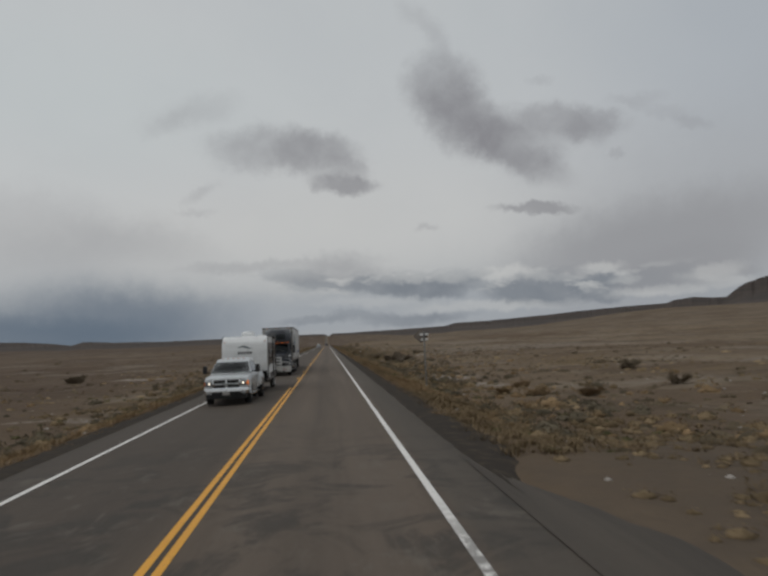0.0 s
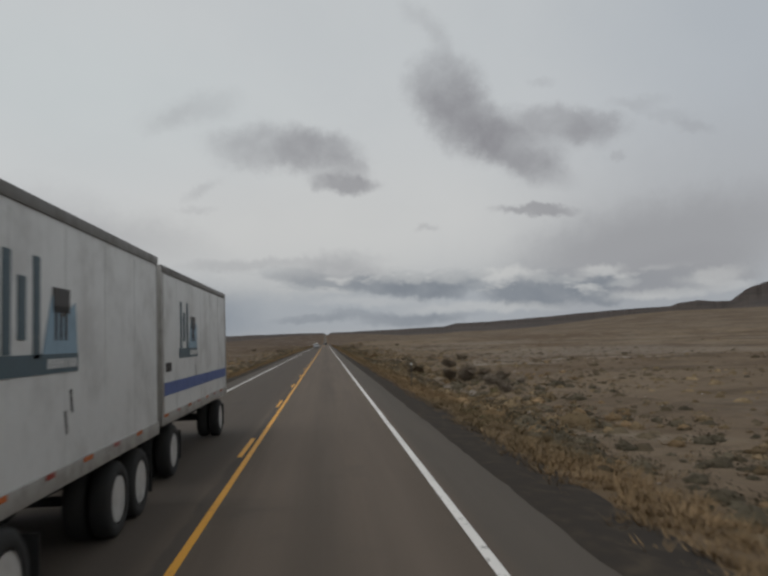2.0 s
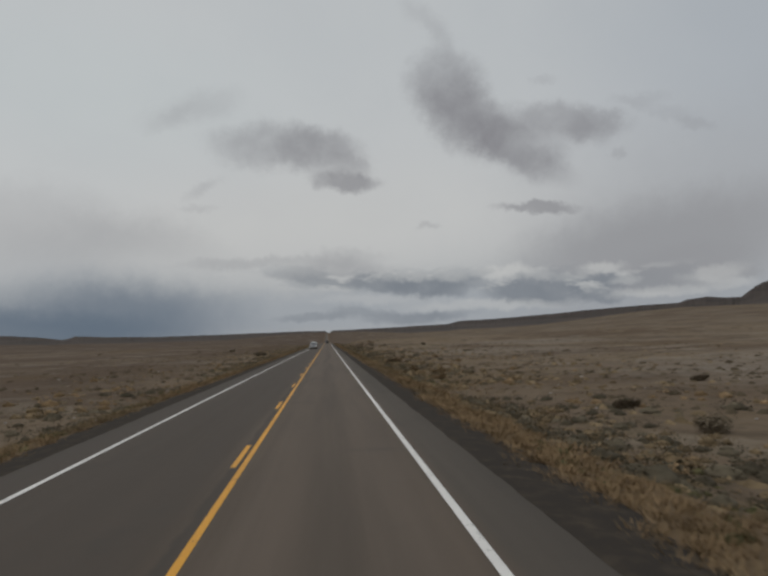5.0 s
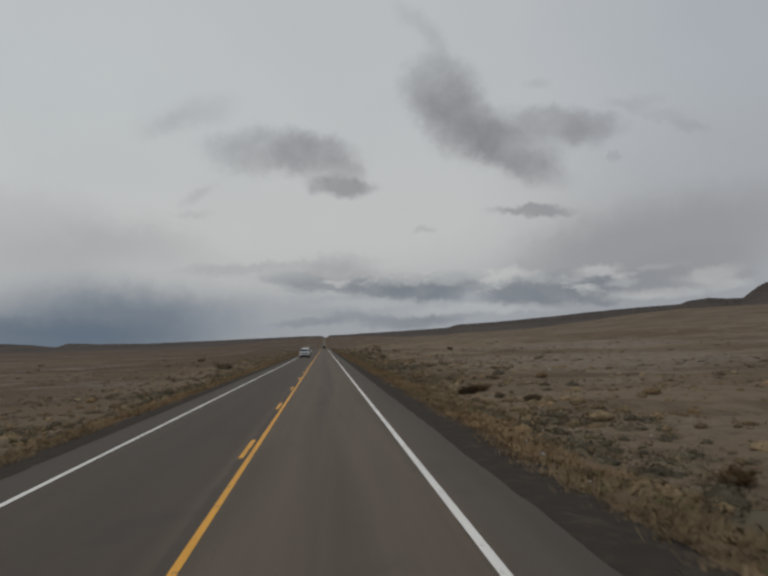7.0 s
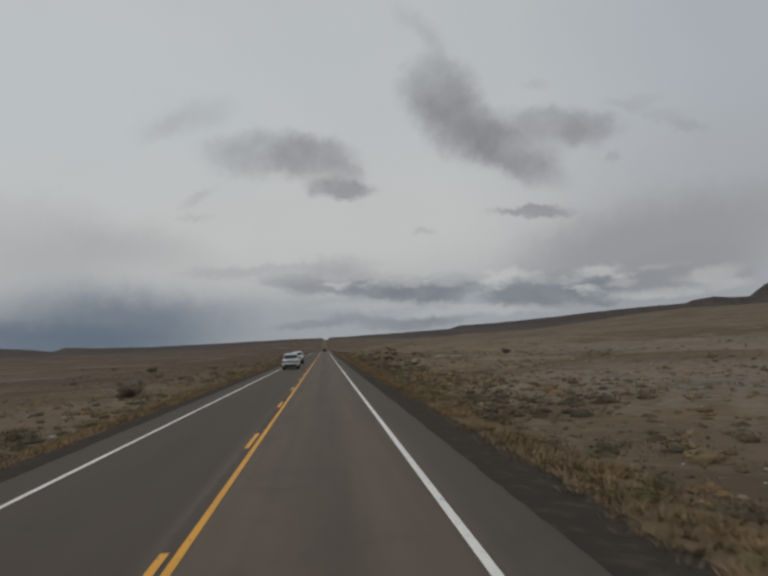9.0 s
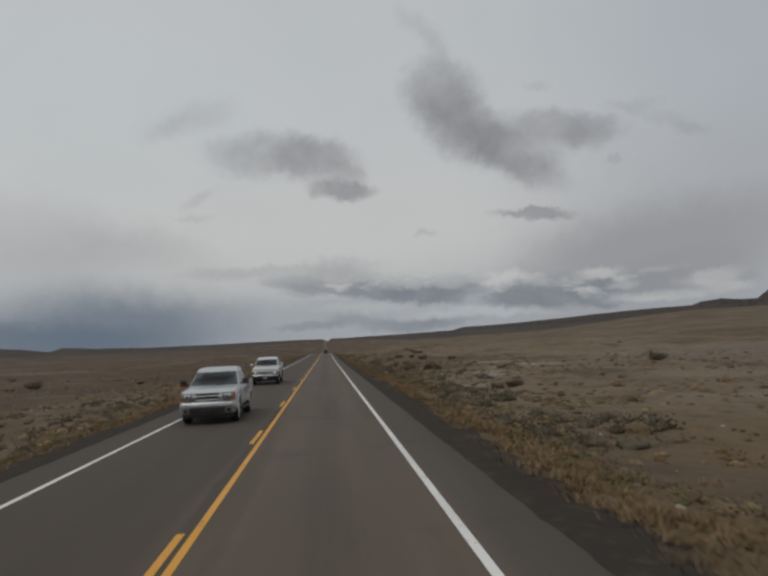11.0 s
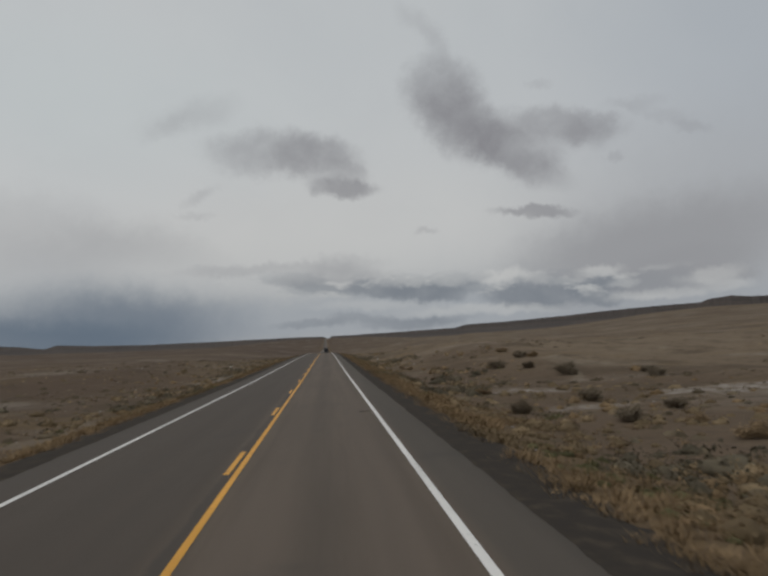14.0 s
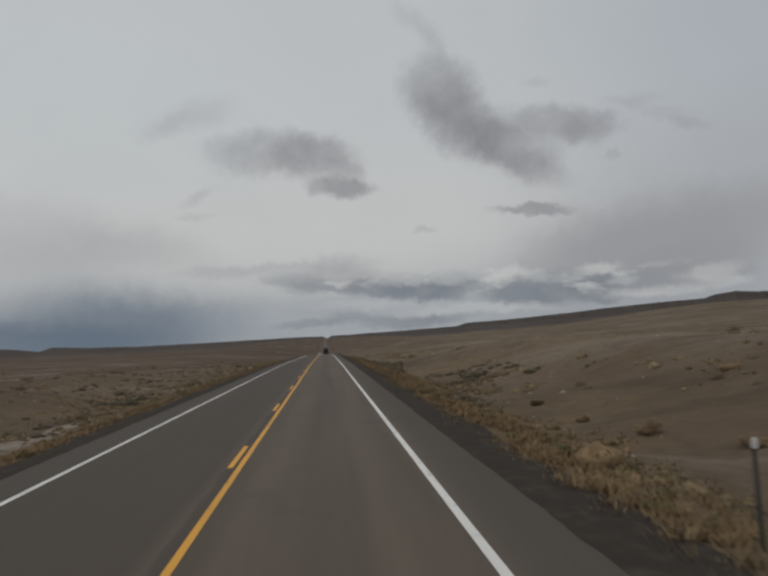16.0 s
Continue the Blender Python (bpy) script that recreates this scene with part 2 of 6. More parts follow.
def make_soil():
    m, tree, b = material("desert_soil", 0.95, spec=0.04)
    p = place(tree)
    wide, mid, fine = grain(tree, p, 0.012, 6.0, 0.62, 0.6), grain(tree, p, 0.10, 6.0, 0.66, 0.8), grain(tree, p, 1.3, 6.0, 0.72)
    colour = blend(tree, ramp(tree, wide, 0.40, 0.60), (0.130, 0.095, 0.067), (0.194, 0.149, 0.106))
    # lenses of dark brush litter, pale crusts and tawny grass
    colour = blend(tree, ramp(tree, mid, 0.50, 0.64, 0.0, 0.70), colour, (0.088, 0.068, 0.048))
    colour = blend(tree, ramp(tree, grain(tree, p, 0.07, 6.0, 0.64, 0.9), 0.55, 0.66, 0.0, 0.65), colour, (0.225, 0.187, 0.143))
    colour = blend(tree, ramp(tree, grain(tree, p, 0.04, 6.0, 0.66, 0.7), 0.53, 0.64, 0.0, 0.60), colour, (0.165, 0.118, 0.066))
    colour = blend(tree, ramp(tree, grain(tree, p, 0.34, 5.0, 0.7, 0.5), 0.52, 0.66, 0.0, 0.50), colour, (0.100, 0.075, 0.050))
    colour = blend(tree, ramp(tree, fine, 0.48, 0.70, 0.0, 0.52), colour, (0.080, 0.064, 0.048))
    colour = blend(tree, calc(tree, "MULTIPLY", attribute(tree, "far"), ramp(tree, grain(tree, p, 0.006, 6.0, 0.66, 0.5), 0.30, 0.62, 1.0, 0.55)), colour, (0.080, 0.058, 0.046))
    verge = calc(tree, "MULTIPLY", attribute(tree, "verge"), ramp(tree, grain(tree, p, 0.9, 5.0, 0.7), 0.30, 0.62, 0.25, 0.95))
    colour = blend(tree, verge, colour, (0.140, 0.098, 0.058))
    pale = calc(tree, "MULTIPLY", attribute(tree, "pale"), ramp(tree, grain(tree, p, 0.8, 6.0, 0.7), 0.36, 0.60, 0.15, 1.0))
    colour = blend(tree, pale, colour, (0.30, 0.265, 0.23))
    colour = blend(tree, calc(tree, "MULTIPLY", attribute(tree, "track"), ramp(tree, grain(tree, p, 0.7, 6.0, 0.72, 0.6), 0.34, 0.60, 0.55, 0.98)), colour, (0.108, 0.086, 0.067))
    tree.links.new(colour, b.inputs["Base Color"])
    bump(tree, b, calc(tree, "ADD", fine, calc(tree, "MULTIPLY", grain(tree, p, 9.0, 4.0, 0.7), 0.4)), 0.8, 0.16)
    return m


def make_asphalt(name, base, worn, lanes=True):
    m, tree, b = material(name, 0.82, spec=0.18)
    p = place(tree)
    axes = node(tree, "ShaderNodeSeparateXYZ", {0: p})
    x, y = axes.outputs[0], axes.outputs[1]
    along = stretched(tree, p, 1.0, 0.035, 1.0)
    streak, blotch, stones = grain(tree, along, 1.6, 5.0, 0.6), grain(tree, p, 0.35, 5.0, 0.65), grain(tree, p, 70.0, 2.0, 0.8)
    colour = blend(tree, ramp(tree, streak, 0.32, 0.68), base, worn)
    if lanes:
        # polished wheel paths, an oil-dark middle in each lane, and older, darker shoulders
        for centre, half, tint, amount in ((0.95, 0.55, (0.136, 0.108, 0.087), 0.35), (2.75, 0.55, (0.136, 0.108, 0.087), 0.35), (1.85, 0.50, (0.082, 0.068, 0.057), 0.26),
                                           (-0.95, 0.5, (0.092, 0.080, 0.070), 0.28), (-2.75, 0.5, (0.092, 0.080, 0.070), 0.28), (-1.85, 0.45, (0.062, 0.056, 0.050), 0.25)):
            off = calc(tree, "ABSOLUTE", calc(tree, "SUBTRACT", calc(tree, "MULTIPLY_ADD", calc(tree, "SUBTRACT", streak, 0.5), 0.5, x), centre))
            colour = blend(tree, ramp(tree, off, half * 1.25, half * 0.35, 0.0, amount), colour, tint)
        colour = blend(tree, ramp(tree, calc(tree, "ABSOLUTE", x), 3.72, 3.95, 0.0, 0.55), colour, (0.072, 0.064, 0.055))
        colour = blend(tree, ramp(tree, x, -0.1, -0.5, 0.0, 0.70), colour, (0.064, 0.052, 0.043))
        seam = calc(tree, "ABSOLUTE", calc(tree, "SUBTRACT", calc(tree, "MULTIPLY_ADD", calc(tree, "SUBTRACT", grain(tree, p, 0.6, 4.0, 0.7), 0.5), 0.35, x), -0.02))
        colour = blend(tree, ramp(tree, seam, 0.20, 0.08, 0.0, 0.55), colour, (0.045, 0.041, 0.037))
        # tar stains and pale dust dragged out of the side track
        near = ramp(tree, y, 24.0, 12.0)
        colour = blend(tree, calc(tree, "MULTIPLY", near, ramp(tree, grain(tree, p, 0.55, 6.0, 0.72, 0.8), 0.47, 0.60, 0.0, 0.75)), colour, (0.047, 0.042, 0.037))
        colour = blend(tree, calc(tree, "MULTIPLY", near, ramp(tree, grain(tree, stretched(tree, p, 1.0, 0.5, 1.0), 1.1, 6.0, 0.75, 0.5), 0.54, 0.66, 0.0, 0.6)), colour, (0.135, 0.115, 0.095))
    colour = blend(tree, ramp(tree, blotch, 0.56, 0.74, 0.0, 0.42), colour, (0.054, 0.049, 0.044))
    colour = blend(tree, ramp(tree, stones, 0.52, 0.80, 0.0, 0.35), colour, (0.17, 0.155, 0.14))
    tree.links.new(colour, b.inputs["Base Color"])
    bump(tree, b, stones, 0.5, 0.006)
    return m


def make_road_paint(name, colour, chips, broken=False):
    m, tree, b = material(name, 0.6, spec=0.35)
    p = place(tree)
    worn = ramp(tree, grain(tree, p, 5.0, 6.0, 0.75), 0.62 - chips, 0.70 - chips)
    if broken:
        axes = node(tree, "ShaderNodeSeparateXYZ", {0: p})
        torn = calc(tree, "MULTIPLY", ramp(tree, axes.outputs[1], 12.0, 7.5), ramp(tree, grain(tree, p, 4.0, 5.0, 0.7), 0.42, 0.52))
        worn = calc(tree, "MAXIMUM", worn, calc(tree, "MULTIPLY", torn, ramp(tree, axes.outputs[0], 0.0, 1.0)))
    old = ramp(tree, grain(tree, stretched(tree, p, 1.0, 0.3, 1.0), 0.8, 4.0, 0.6), 0.35, 0.7, 0.0, 0.45)
    tone = blend(tree, old, colour, tuple(0.62 * c for c in colour))
    tree.links.new(blend(tree, calc(tree, "MULTIPLY", worn, 0.8), tone, (0.085, 0.076, 0.068)), b.inputs["Base Color"])
    bump(tree, b, grain(tree, p, 60.0, 2.0), 0.3, 0.003)
    return m


def make_leaf(name, low, high, patch=0.9, dark=0.75):
    m, tree, b = material(name, 0.9, spec=0.05)
    p = place(tree)
    each = node(tree, "ShaderNodeNewGeometry").outputs["Random Per Island"]
    colour = blend(tree, each, low, high)
    colour = blend(tree, ramp(tree, grain(tree, p, patch, 4.0, 0.6), 0.4, 0.62, 0.0, dark), colour, tuple(0.5 * (a + c) * 0.52 for a, c in zip(low, high)))
    tree.links.new(colour, b.inputs["Base Color"])
    return m


def make_rock():
    m, tree, b = material("mesa_rock", 0.95, spec=0.1)
    p = place(tree)
    bands = grain(tree, stretched(tree, p, 0.15, 0.15, 6.0), 0.016, 5.0, 0.6, 0.4)
    colour = blend(tree, ramp(tree, bands, 0.35, 0.65), (0.058, 0.050, 0.047), (0.082, 0.068, 0.060))
    colour = blend(tree, ramp(tree, grain(tree, p, 0.006, 5.0, 0.6), 0.45, 0.7, 0.0, 0.6), colour, (0.086, 0.070, 0.060))
    tree.links.new(colour, b.inputs["Base Color"])
    bump(tree, b, grain(tree, p, 0.02, 5.0, 0.65), 0.4, 8.0)
    return m


SOIL, ROCK = make_soil(), make_rock()
ASPHALT = make_asphalt("worn_asphalt", (0.092, 0.072, 0.056), (0.120, 0.093, 0.072))
APRON = make_asphalt("patched_asphalt", (0.058, 0.049, 0.041), (0.080, 0.067, 0.055), lanes=False)
GRAVEL = painted("dark_gravel", (0.043, 0.037, 0.032), 0.95, dirt=0.75, dirt_colour=(0.082, 0.066, 0.050), size=2.2, spec=0.04)
YELLOW, WHITE_LINE = make_road_paint("yellow_road_paint", (0.70, 0.335, 0.030), 0.02), make_road_paint("white_road_paint", (0.72, 0.70, 0.67), 0.03, True)
STRAW, STRAW_DARK = make_leaf("dry_grass", (0.152, 0.104, 0.057), (0.345, 0.240, 0.138)), make_leaf("weathered_grass", (0.125, 0.092, 0.055), (0.280, 0.208, 0.125))
SAGE, GREENISH = make_leaf("sage_leaf", (0.080, 0.064, 0.042), (0.185, 0.146, 0.098)), make_leaf("low_green_leaf", (0.072, 0.070, 0.034), (0.145, 0.130, 0.066))
DARK_BRUSH = make_leaf("dark_brush_leaf", (0.074, 0.064, 0.045), (0.160, 0.134, 0.094))
SAGE_BUSH, BARE_BUSH = make_leaf("sagebrush_leaf", (0.115, 0.094, 0.066), (0.250, 0.202, 0.145), 2.5, 0.40), make_leaf("greasewood_sprig", (0.130, 0.108, 0.084), (0.255, 0.210, 0.162), 2.5, 0.30)
GOLD_BUSH = make_leaf("rabbitbrush_leaf", (0.160, 0.112, 0.064), (0.340, 0.245, 0.148), 2.5, 0.35)
TWIG = painted("bare_twig", (0.120, 0.096, 0.074), 0.9, dirt=0.4)
STONE = painted("pale_stone", (0.34, 0.31, 0.28), 0.9, dirt=0.5)
STEEL = painted("galvanised_steel", (0.22, 0.23, 0.23), 0.5, 0.7, dirt=0.5)
POST_DARK = painted("weathered_post_steel", (0.085, 0.080, 0.072), 0.7, 0.3, dirt=0.5)
REFLECTOR = painted("white_reflector", (0.72, 0.72, 0.70), 0.3, dirt=0.15)
AMBER_REFLECTOR = painted("amber_reflector", (0.55, 0.22, 0.05), 0.3, dirt=0.2)
BROWN_BACK = painted("dull_brown_sign_back", (0.20, 0.172, 0.148), 0.6, 0.4, dirt=0.5)

# ---------------------------------------------------------------- the land
def vnoise(x, y, seed=0):
    """Smooth value noise, 0 to 1."""
    x, y = np.asarray(x, float), np.asarray(y, float)
    i, j = np.floor(x), np.floor(y)
    fx, fy = x - i, y - j
    fx, fy = fx * fx * (3 - 2 * fx), fy * fy * (3 - 2 * fy)

    def h(a, b):
        v = np.sin(a * 127.1 + b * 311.7 + seed * 74.7) * 43758.5453
        return v - np.floor(v)
    return (h(i, j) * (1 - fx) + h(i + 1, j) * fx) * (1 - fy) + (h(i, j + 1) * (1 - fx) + h(i + 1, j + 1) * fx) * fy


def fbm(x, y, octaves=4, seed=0):
    total, amp, norm = 0.0, 1.0, 0.0
    for k in range(octaves):
        total = total + amp * vnoise(x * 2 ** k, y * 2 ** k, seed + k * 13)
        norm += amp
        amp *= 0.5
    return total / norm


def smooth(x, a, b):
    t = np.clip((x - a) / (b - a), 0, 1)
    return t * t * (3 - 2 * t)


# bearing and height of the skyline in degrees, as seen from the middle of the drive
SKYLINE = [(-60, 0.9), (-30, 1.3), (-23.65, 1.08), (-21.78, 0.92), (-20.17, 0.69), (-19.91, 0.75), (-19.35, 0.94), (-17.17, 0.80), (-13.67, 0.70), (-10.03, 0.71), (-6.25, 0.74), (-2.37, 0.77), (-0.21, 0.76),
           (-0.02, 0.69), (0.17, 0.55), (0.34, 0.67), (0.50, 0.78), (1.57, 0.77), (5.56, 0.85), (10.14, 0.97), (10.42, 1.07), (10.98, 1.20), (13.50, 1.24), (17.37, 1.42), (21.14, 1.66), (24.77, 1.83),
           (28.0, 1.91), (28.52, 2.10), (29.93, 2.27), (31.22, 2.12), (32.25, 2.11), (32.52, 2.34), (33.19, 2.85), (33.77, 3.12), (35.5, 3.6), (60, 2.2)]
FAR, MIDDLE = 4600.0, 230.0
PROFILE = [(-300, 0), (470, 0), (560, 0.35), (680, 0.1), (760, -0.7), (900, -3.2), (1100, -7), (1400, -8), (1800, -1), (2500, 13), (3300, 30), (4150, 44), (4900, 48)]


def skyline_height(bearing):
    return np.interp(bearing, [b for b, _ in SKYLINE], [FAR * math.tan(radians(h)) for _, h in SKYLINE])


def slope_share(bearing):
    """Height of the open slope below the skyline; it climbs nearly to the top on the right."""
    return np.minimum(skyline_height(bearing), FAR * math.tan(radians(1.95))) * (0.40 + 0.32 * smooth(bearing, 15, 28))


def road_z(y):
    y = np.asarray(y, float)
    reach = np.clip((y - 470) * 0.25, 0, 120)
    return np.mean([np.interp(y + k * reach, [a for a, _ in PROFILE], [b for _, b in PROFILE]) for k in (-1, -0.5, 0, 0.5, 1)], axis=0)


def bank(y):
    """The road's cross slope at the start of the drive."""
    return 0.012 * smooth(np.asarray(y, float), 190, 120)


def land_z(x, y):
    x, y = np.asarray(x, float), np.asarray(y, float)
    d = np.abs(x)
    r = np.hypot(x, y - MIDDLE)
    bearing = np.degrees(np.arctan2(x, np.maximum(y - MIDDLE, 1e-3)))
    rise = slope_share(bearing) * smooth(r, 120, 4500)
    near_road = smooth(d, 130, 14)
    z = road_z(y) * near_road + np.maximum(rise, road_z(y) * smooth(d, 900, 100)) * (1 - near_road)
    z = z + bank(y) * np.clip(x, -12, 12) - 0.12 - 0.95 * smooth(d, 5.7, 10.5) * (1 - 0.9 * smooth(x, 4, 6) * smooth(y, 26, 13))
    z = z + 2.7 * smooth(x, 10, 25) * smooth(y, 462, 512) * smooth(y, 640, 560) + 1.6 * smooth(-x, 12, 24) * smooth(y, 480, 520) * smooth(y, 600, 540)
    z = z - 0.35 * np.exp(-((x - 10.8) / 1.1) ** 2) * smooth(y, 85, 100) * smooth(y, 122, 112)
    z = z + 0.55 * smooth(x - 16.0 - 0.17 * (y - 382) - 2.2 * (fbm(y / 6, y * 0, 3, 45) - 0.5), 0.0, 0.9) * smooth(y, 374, 384) * smooth(y, 425, 410) * smooth(x, 60, 30)
    z = z + (fbm(x / 60, y / 60, 3, 5) - 0.5) * 2.2 * smooth(d, 14, 90)
    return z + (fbm(x / 7, y / 7, 3, 9) - 0.5) * 0.75 * smooth(d, 6.5, 13) + (fbm(x / 1.6, y / 1.6, 2, 3) - 0.5) * 0.16 * smooth(d, 5.9, 8)


def grid_mesh(name, xs, ys, zf, mat):
    X, Y = np.meshgrid(xs, ys)
    n, m = len(xs), len(ys)
    co = np.stack([X, Y, zf(X, Y)], -1).reshape(-1, 3)
    idx = np.arange(n * m).reshape(m, n)
    quads = np.stack([idx[:-1, :-1], idx[:-1, 1:], idx[1:, 1:], idx[1:, :-1]], -1).reshape(-1, 4)
    return raw_mesh(name, co, quads, mat, True)


def raw_mesh(name, co, faces, mat, shade_smooth=False):
    """A mesh from arrays of points and of faces that all have as many corners."""
    me = bpy.data.meshes.new(name)
    me.vertices.add(len(co))
    me.vertices.foreach_set("co", np.asarray(co, np.float32).ravel())
    k = faces.shape[1]
    me.loops.add(faces.size)
    me.loops.foreach_set("vertex_index", faces.astype(np.int32).ravel())
    me.polygons.add(len(faces))
    me.polygons.foreach_set("loop_start", np.arange(len(faces), dtype=np.int32) * k)
    me.polygons.foreach_set("use_smooth", np.full(len(faces), shade_smooth))
    me.update(calc_edges=True)
    me.materials.append(mat)
    return me


def spots(x, y, places):
    out = np.zeros_like(x)
    for cx, cy, rx, ry in places:
        out = np.maximum(out, smooth(np.hypot((x - cx) / rx, (y - cy) / ry) + 0.5 * (fbm(x / 2.5, y / 2.5, 3, 31) - 0.5), 1.0, 0.6))
    return out


def make_ground():
    half = np.concatenate([np.arange(0, 30, 0.6), 30 * 1.06 ** np.arange(0, 88)])
    xs = np.concatenate([-half[:0:-1], half])
    ys = np.concatenate([np.arange(-120, -20, 4.0), np.arange(-20, 560, 1.3), 560 + np.cumsum(1.3 * 1.035 ** np.arange(0, 136))])
    me = grid_mesh("ground", xs, ys, land_z, SOIL)
    co = np.empty(len(me.vertices) * 3, np.float32)
    me.vertices.foreach_get("co", co)
    x, y = co[0::3].astype(float), co[1::3].astype(float)
    pale = spots(x, y, [(10.9, 106, 0.9, 11), (11.2, 64, 1.3, 6), (13.5, 62, 2.5, 2.5), (24, 148, 5, 2.0), (34, 152, 6, 2.2), (46, 158, 9, 2.5), (18.5, 391, 2.4, 5), (20.5, 402, 2.6, 6), (25, 405, 5, 4), (13.8, 382, 2.5, 1.6), (15, 459, 6, 1.0), (15.5, 449.5, 3, 1.0), (21, 145.5, 3, 1.2), (29, 145, 4, 1.6), (20, 153, 5, 1.5), (-13.4, 158, 1.5, 5), (-11.2, 507, 1.2, 12),
                        (-16, 62, 3, 2), (-19, 170, 3, 2.5), (13.8, 51, 1.6, 4), (30, 440, 8, 5), (27, 455, 7, 3), (-13, 40, 3, 1.5), (-22, 95, 4, 2)])
    pale = np.maximum(pale, 0.4 * smooth(fbm(x / 22, y / 9, 4, 77), 0.62, 0.72) * smooth(np.abs(x), 13, 30))
    verge = smooth(np.abs(x) + 2.4 * (fbm(x / 5, y / 9, 3, 21) - 0.5), 10.5, 7.5)
    verge = verge * (1 - smooth(x, 5, 6) * smooth(y, 22, 13))
    pale = np.maximum(pale, 0.42 * spots(x, y, [(38, 305, 26, 50), (60, 200, 40, 40), (75, 420, 40, 60)]))
    track = np.exp(-((y - 16 - 0.35 * (x - 9)) / 2.2) ** 2) * smooth(x, 6, 9)
    track = np.maximum(track, 0.9 * spots(x, y, [(12, 9, 9.5, 15), (20, 13, 12, 8)]))
    r = np.hypot(x, y - MIDDLE)
    bearing = np.degrees(np.arctan2(x, np.maximum(y - MIDDLE, 1e-3)))
    far = smooth(r, 200, 1500) * (0.25 + 0.75 * smooth(bearing, 9, -2)) + 0.72 * smooth(-x, 9, 26) * smooth(r, 1500, 200)
    for name, values in (("pale", pale), ("verge", verge), ("track", track), ("far", far)):
        me.attributes.new(name, "FLOAT", "POINT").data.foreach_set("value", values.astype(np.float32))
    return tagged(new("ground", me), "dry brown desert steppe with pale alkali patches", "ground", kind="structure")


def make_mesa():
    """The far scarp: talus, a dark cliff band and a flat top, all round the view."""
    bearings = np.arange(-58, 58, 0.06)
    b = np.radians(bearings)
    top = skyline_height(bearings) + (fbm(bearings * 1.3, bearings * 0, 4, 3) - 0.5) * 3.0 + 2.4
    jag = (fbm(bearings * 5, bearings * 0 + 7, 3, 8) - 0.5)
    rows = []
    for r, share, wobble in ((3610, 0.30, 0), (3990, 0.50, 40), (4220, 0.62, 60), (4350, 0.78, 80), (4440, 0.95, 80), (4500, 0.975, 70), (4640, 1.004, 30), (4690, 0.6, 30)):
        rr = r + jag * wobble
        rows.append(np.stack([np.sin(b) * rr, MIDDLE + np.cos(b) * rr, top * share], -1))
    n, m = len(b), len(rows)
    idx = np.arange(n * m).reshape(m, n)
    quads = np.stack([idx[:-1, :-1], idx[:-1, 1:], idx[1:, 1:], idx[1:, :-1]], -1).reshape(-1, 4)
    return tagged(new("backdrop_mesa", raw_mesh("mesa", np.concatenate(rows), quads, ROCK, True)), "long dark flat-topped mesa scarp on the horizon", "mesa", kind="structure")


def strip(name, parent, x, width, y0, y1, mat, lift=0.004):
    ys = np.linspace(y0, y1, max(2, int((y1 - y0) / 12) + 1))
    ob = new(name, grid_mesh(name, np.array([x - width / 2, x + width / 2]), ys, lambda a, c: road_z(c) + bank(c) * a + lift, mat))
    ob.parent = parent
    return ob


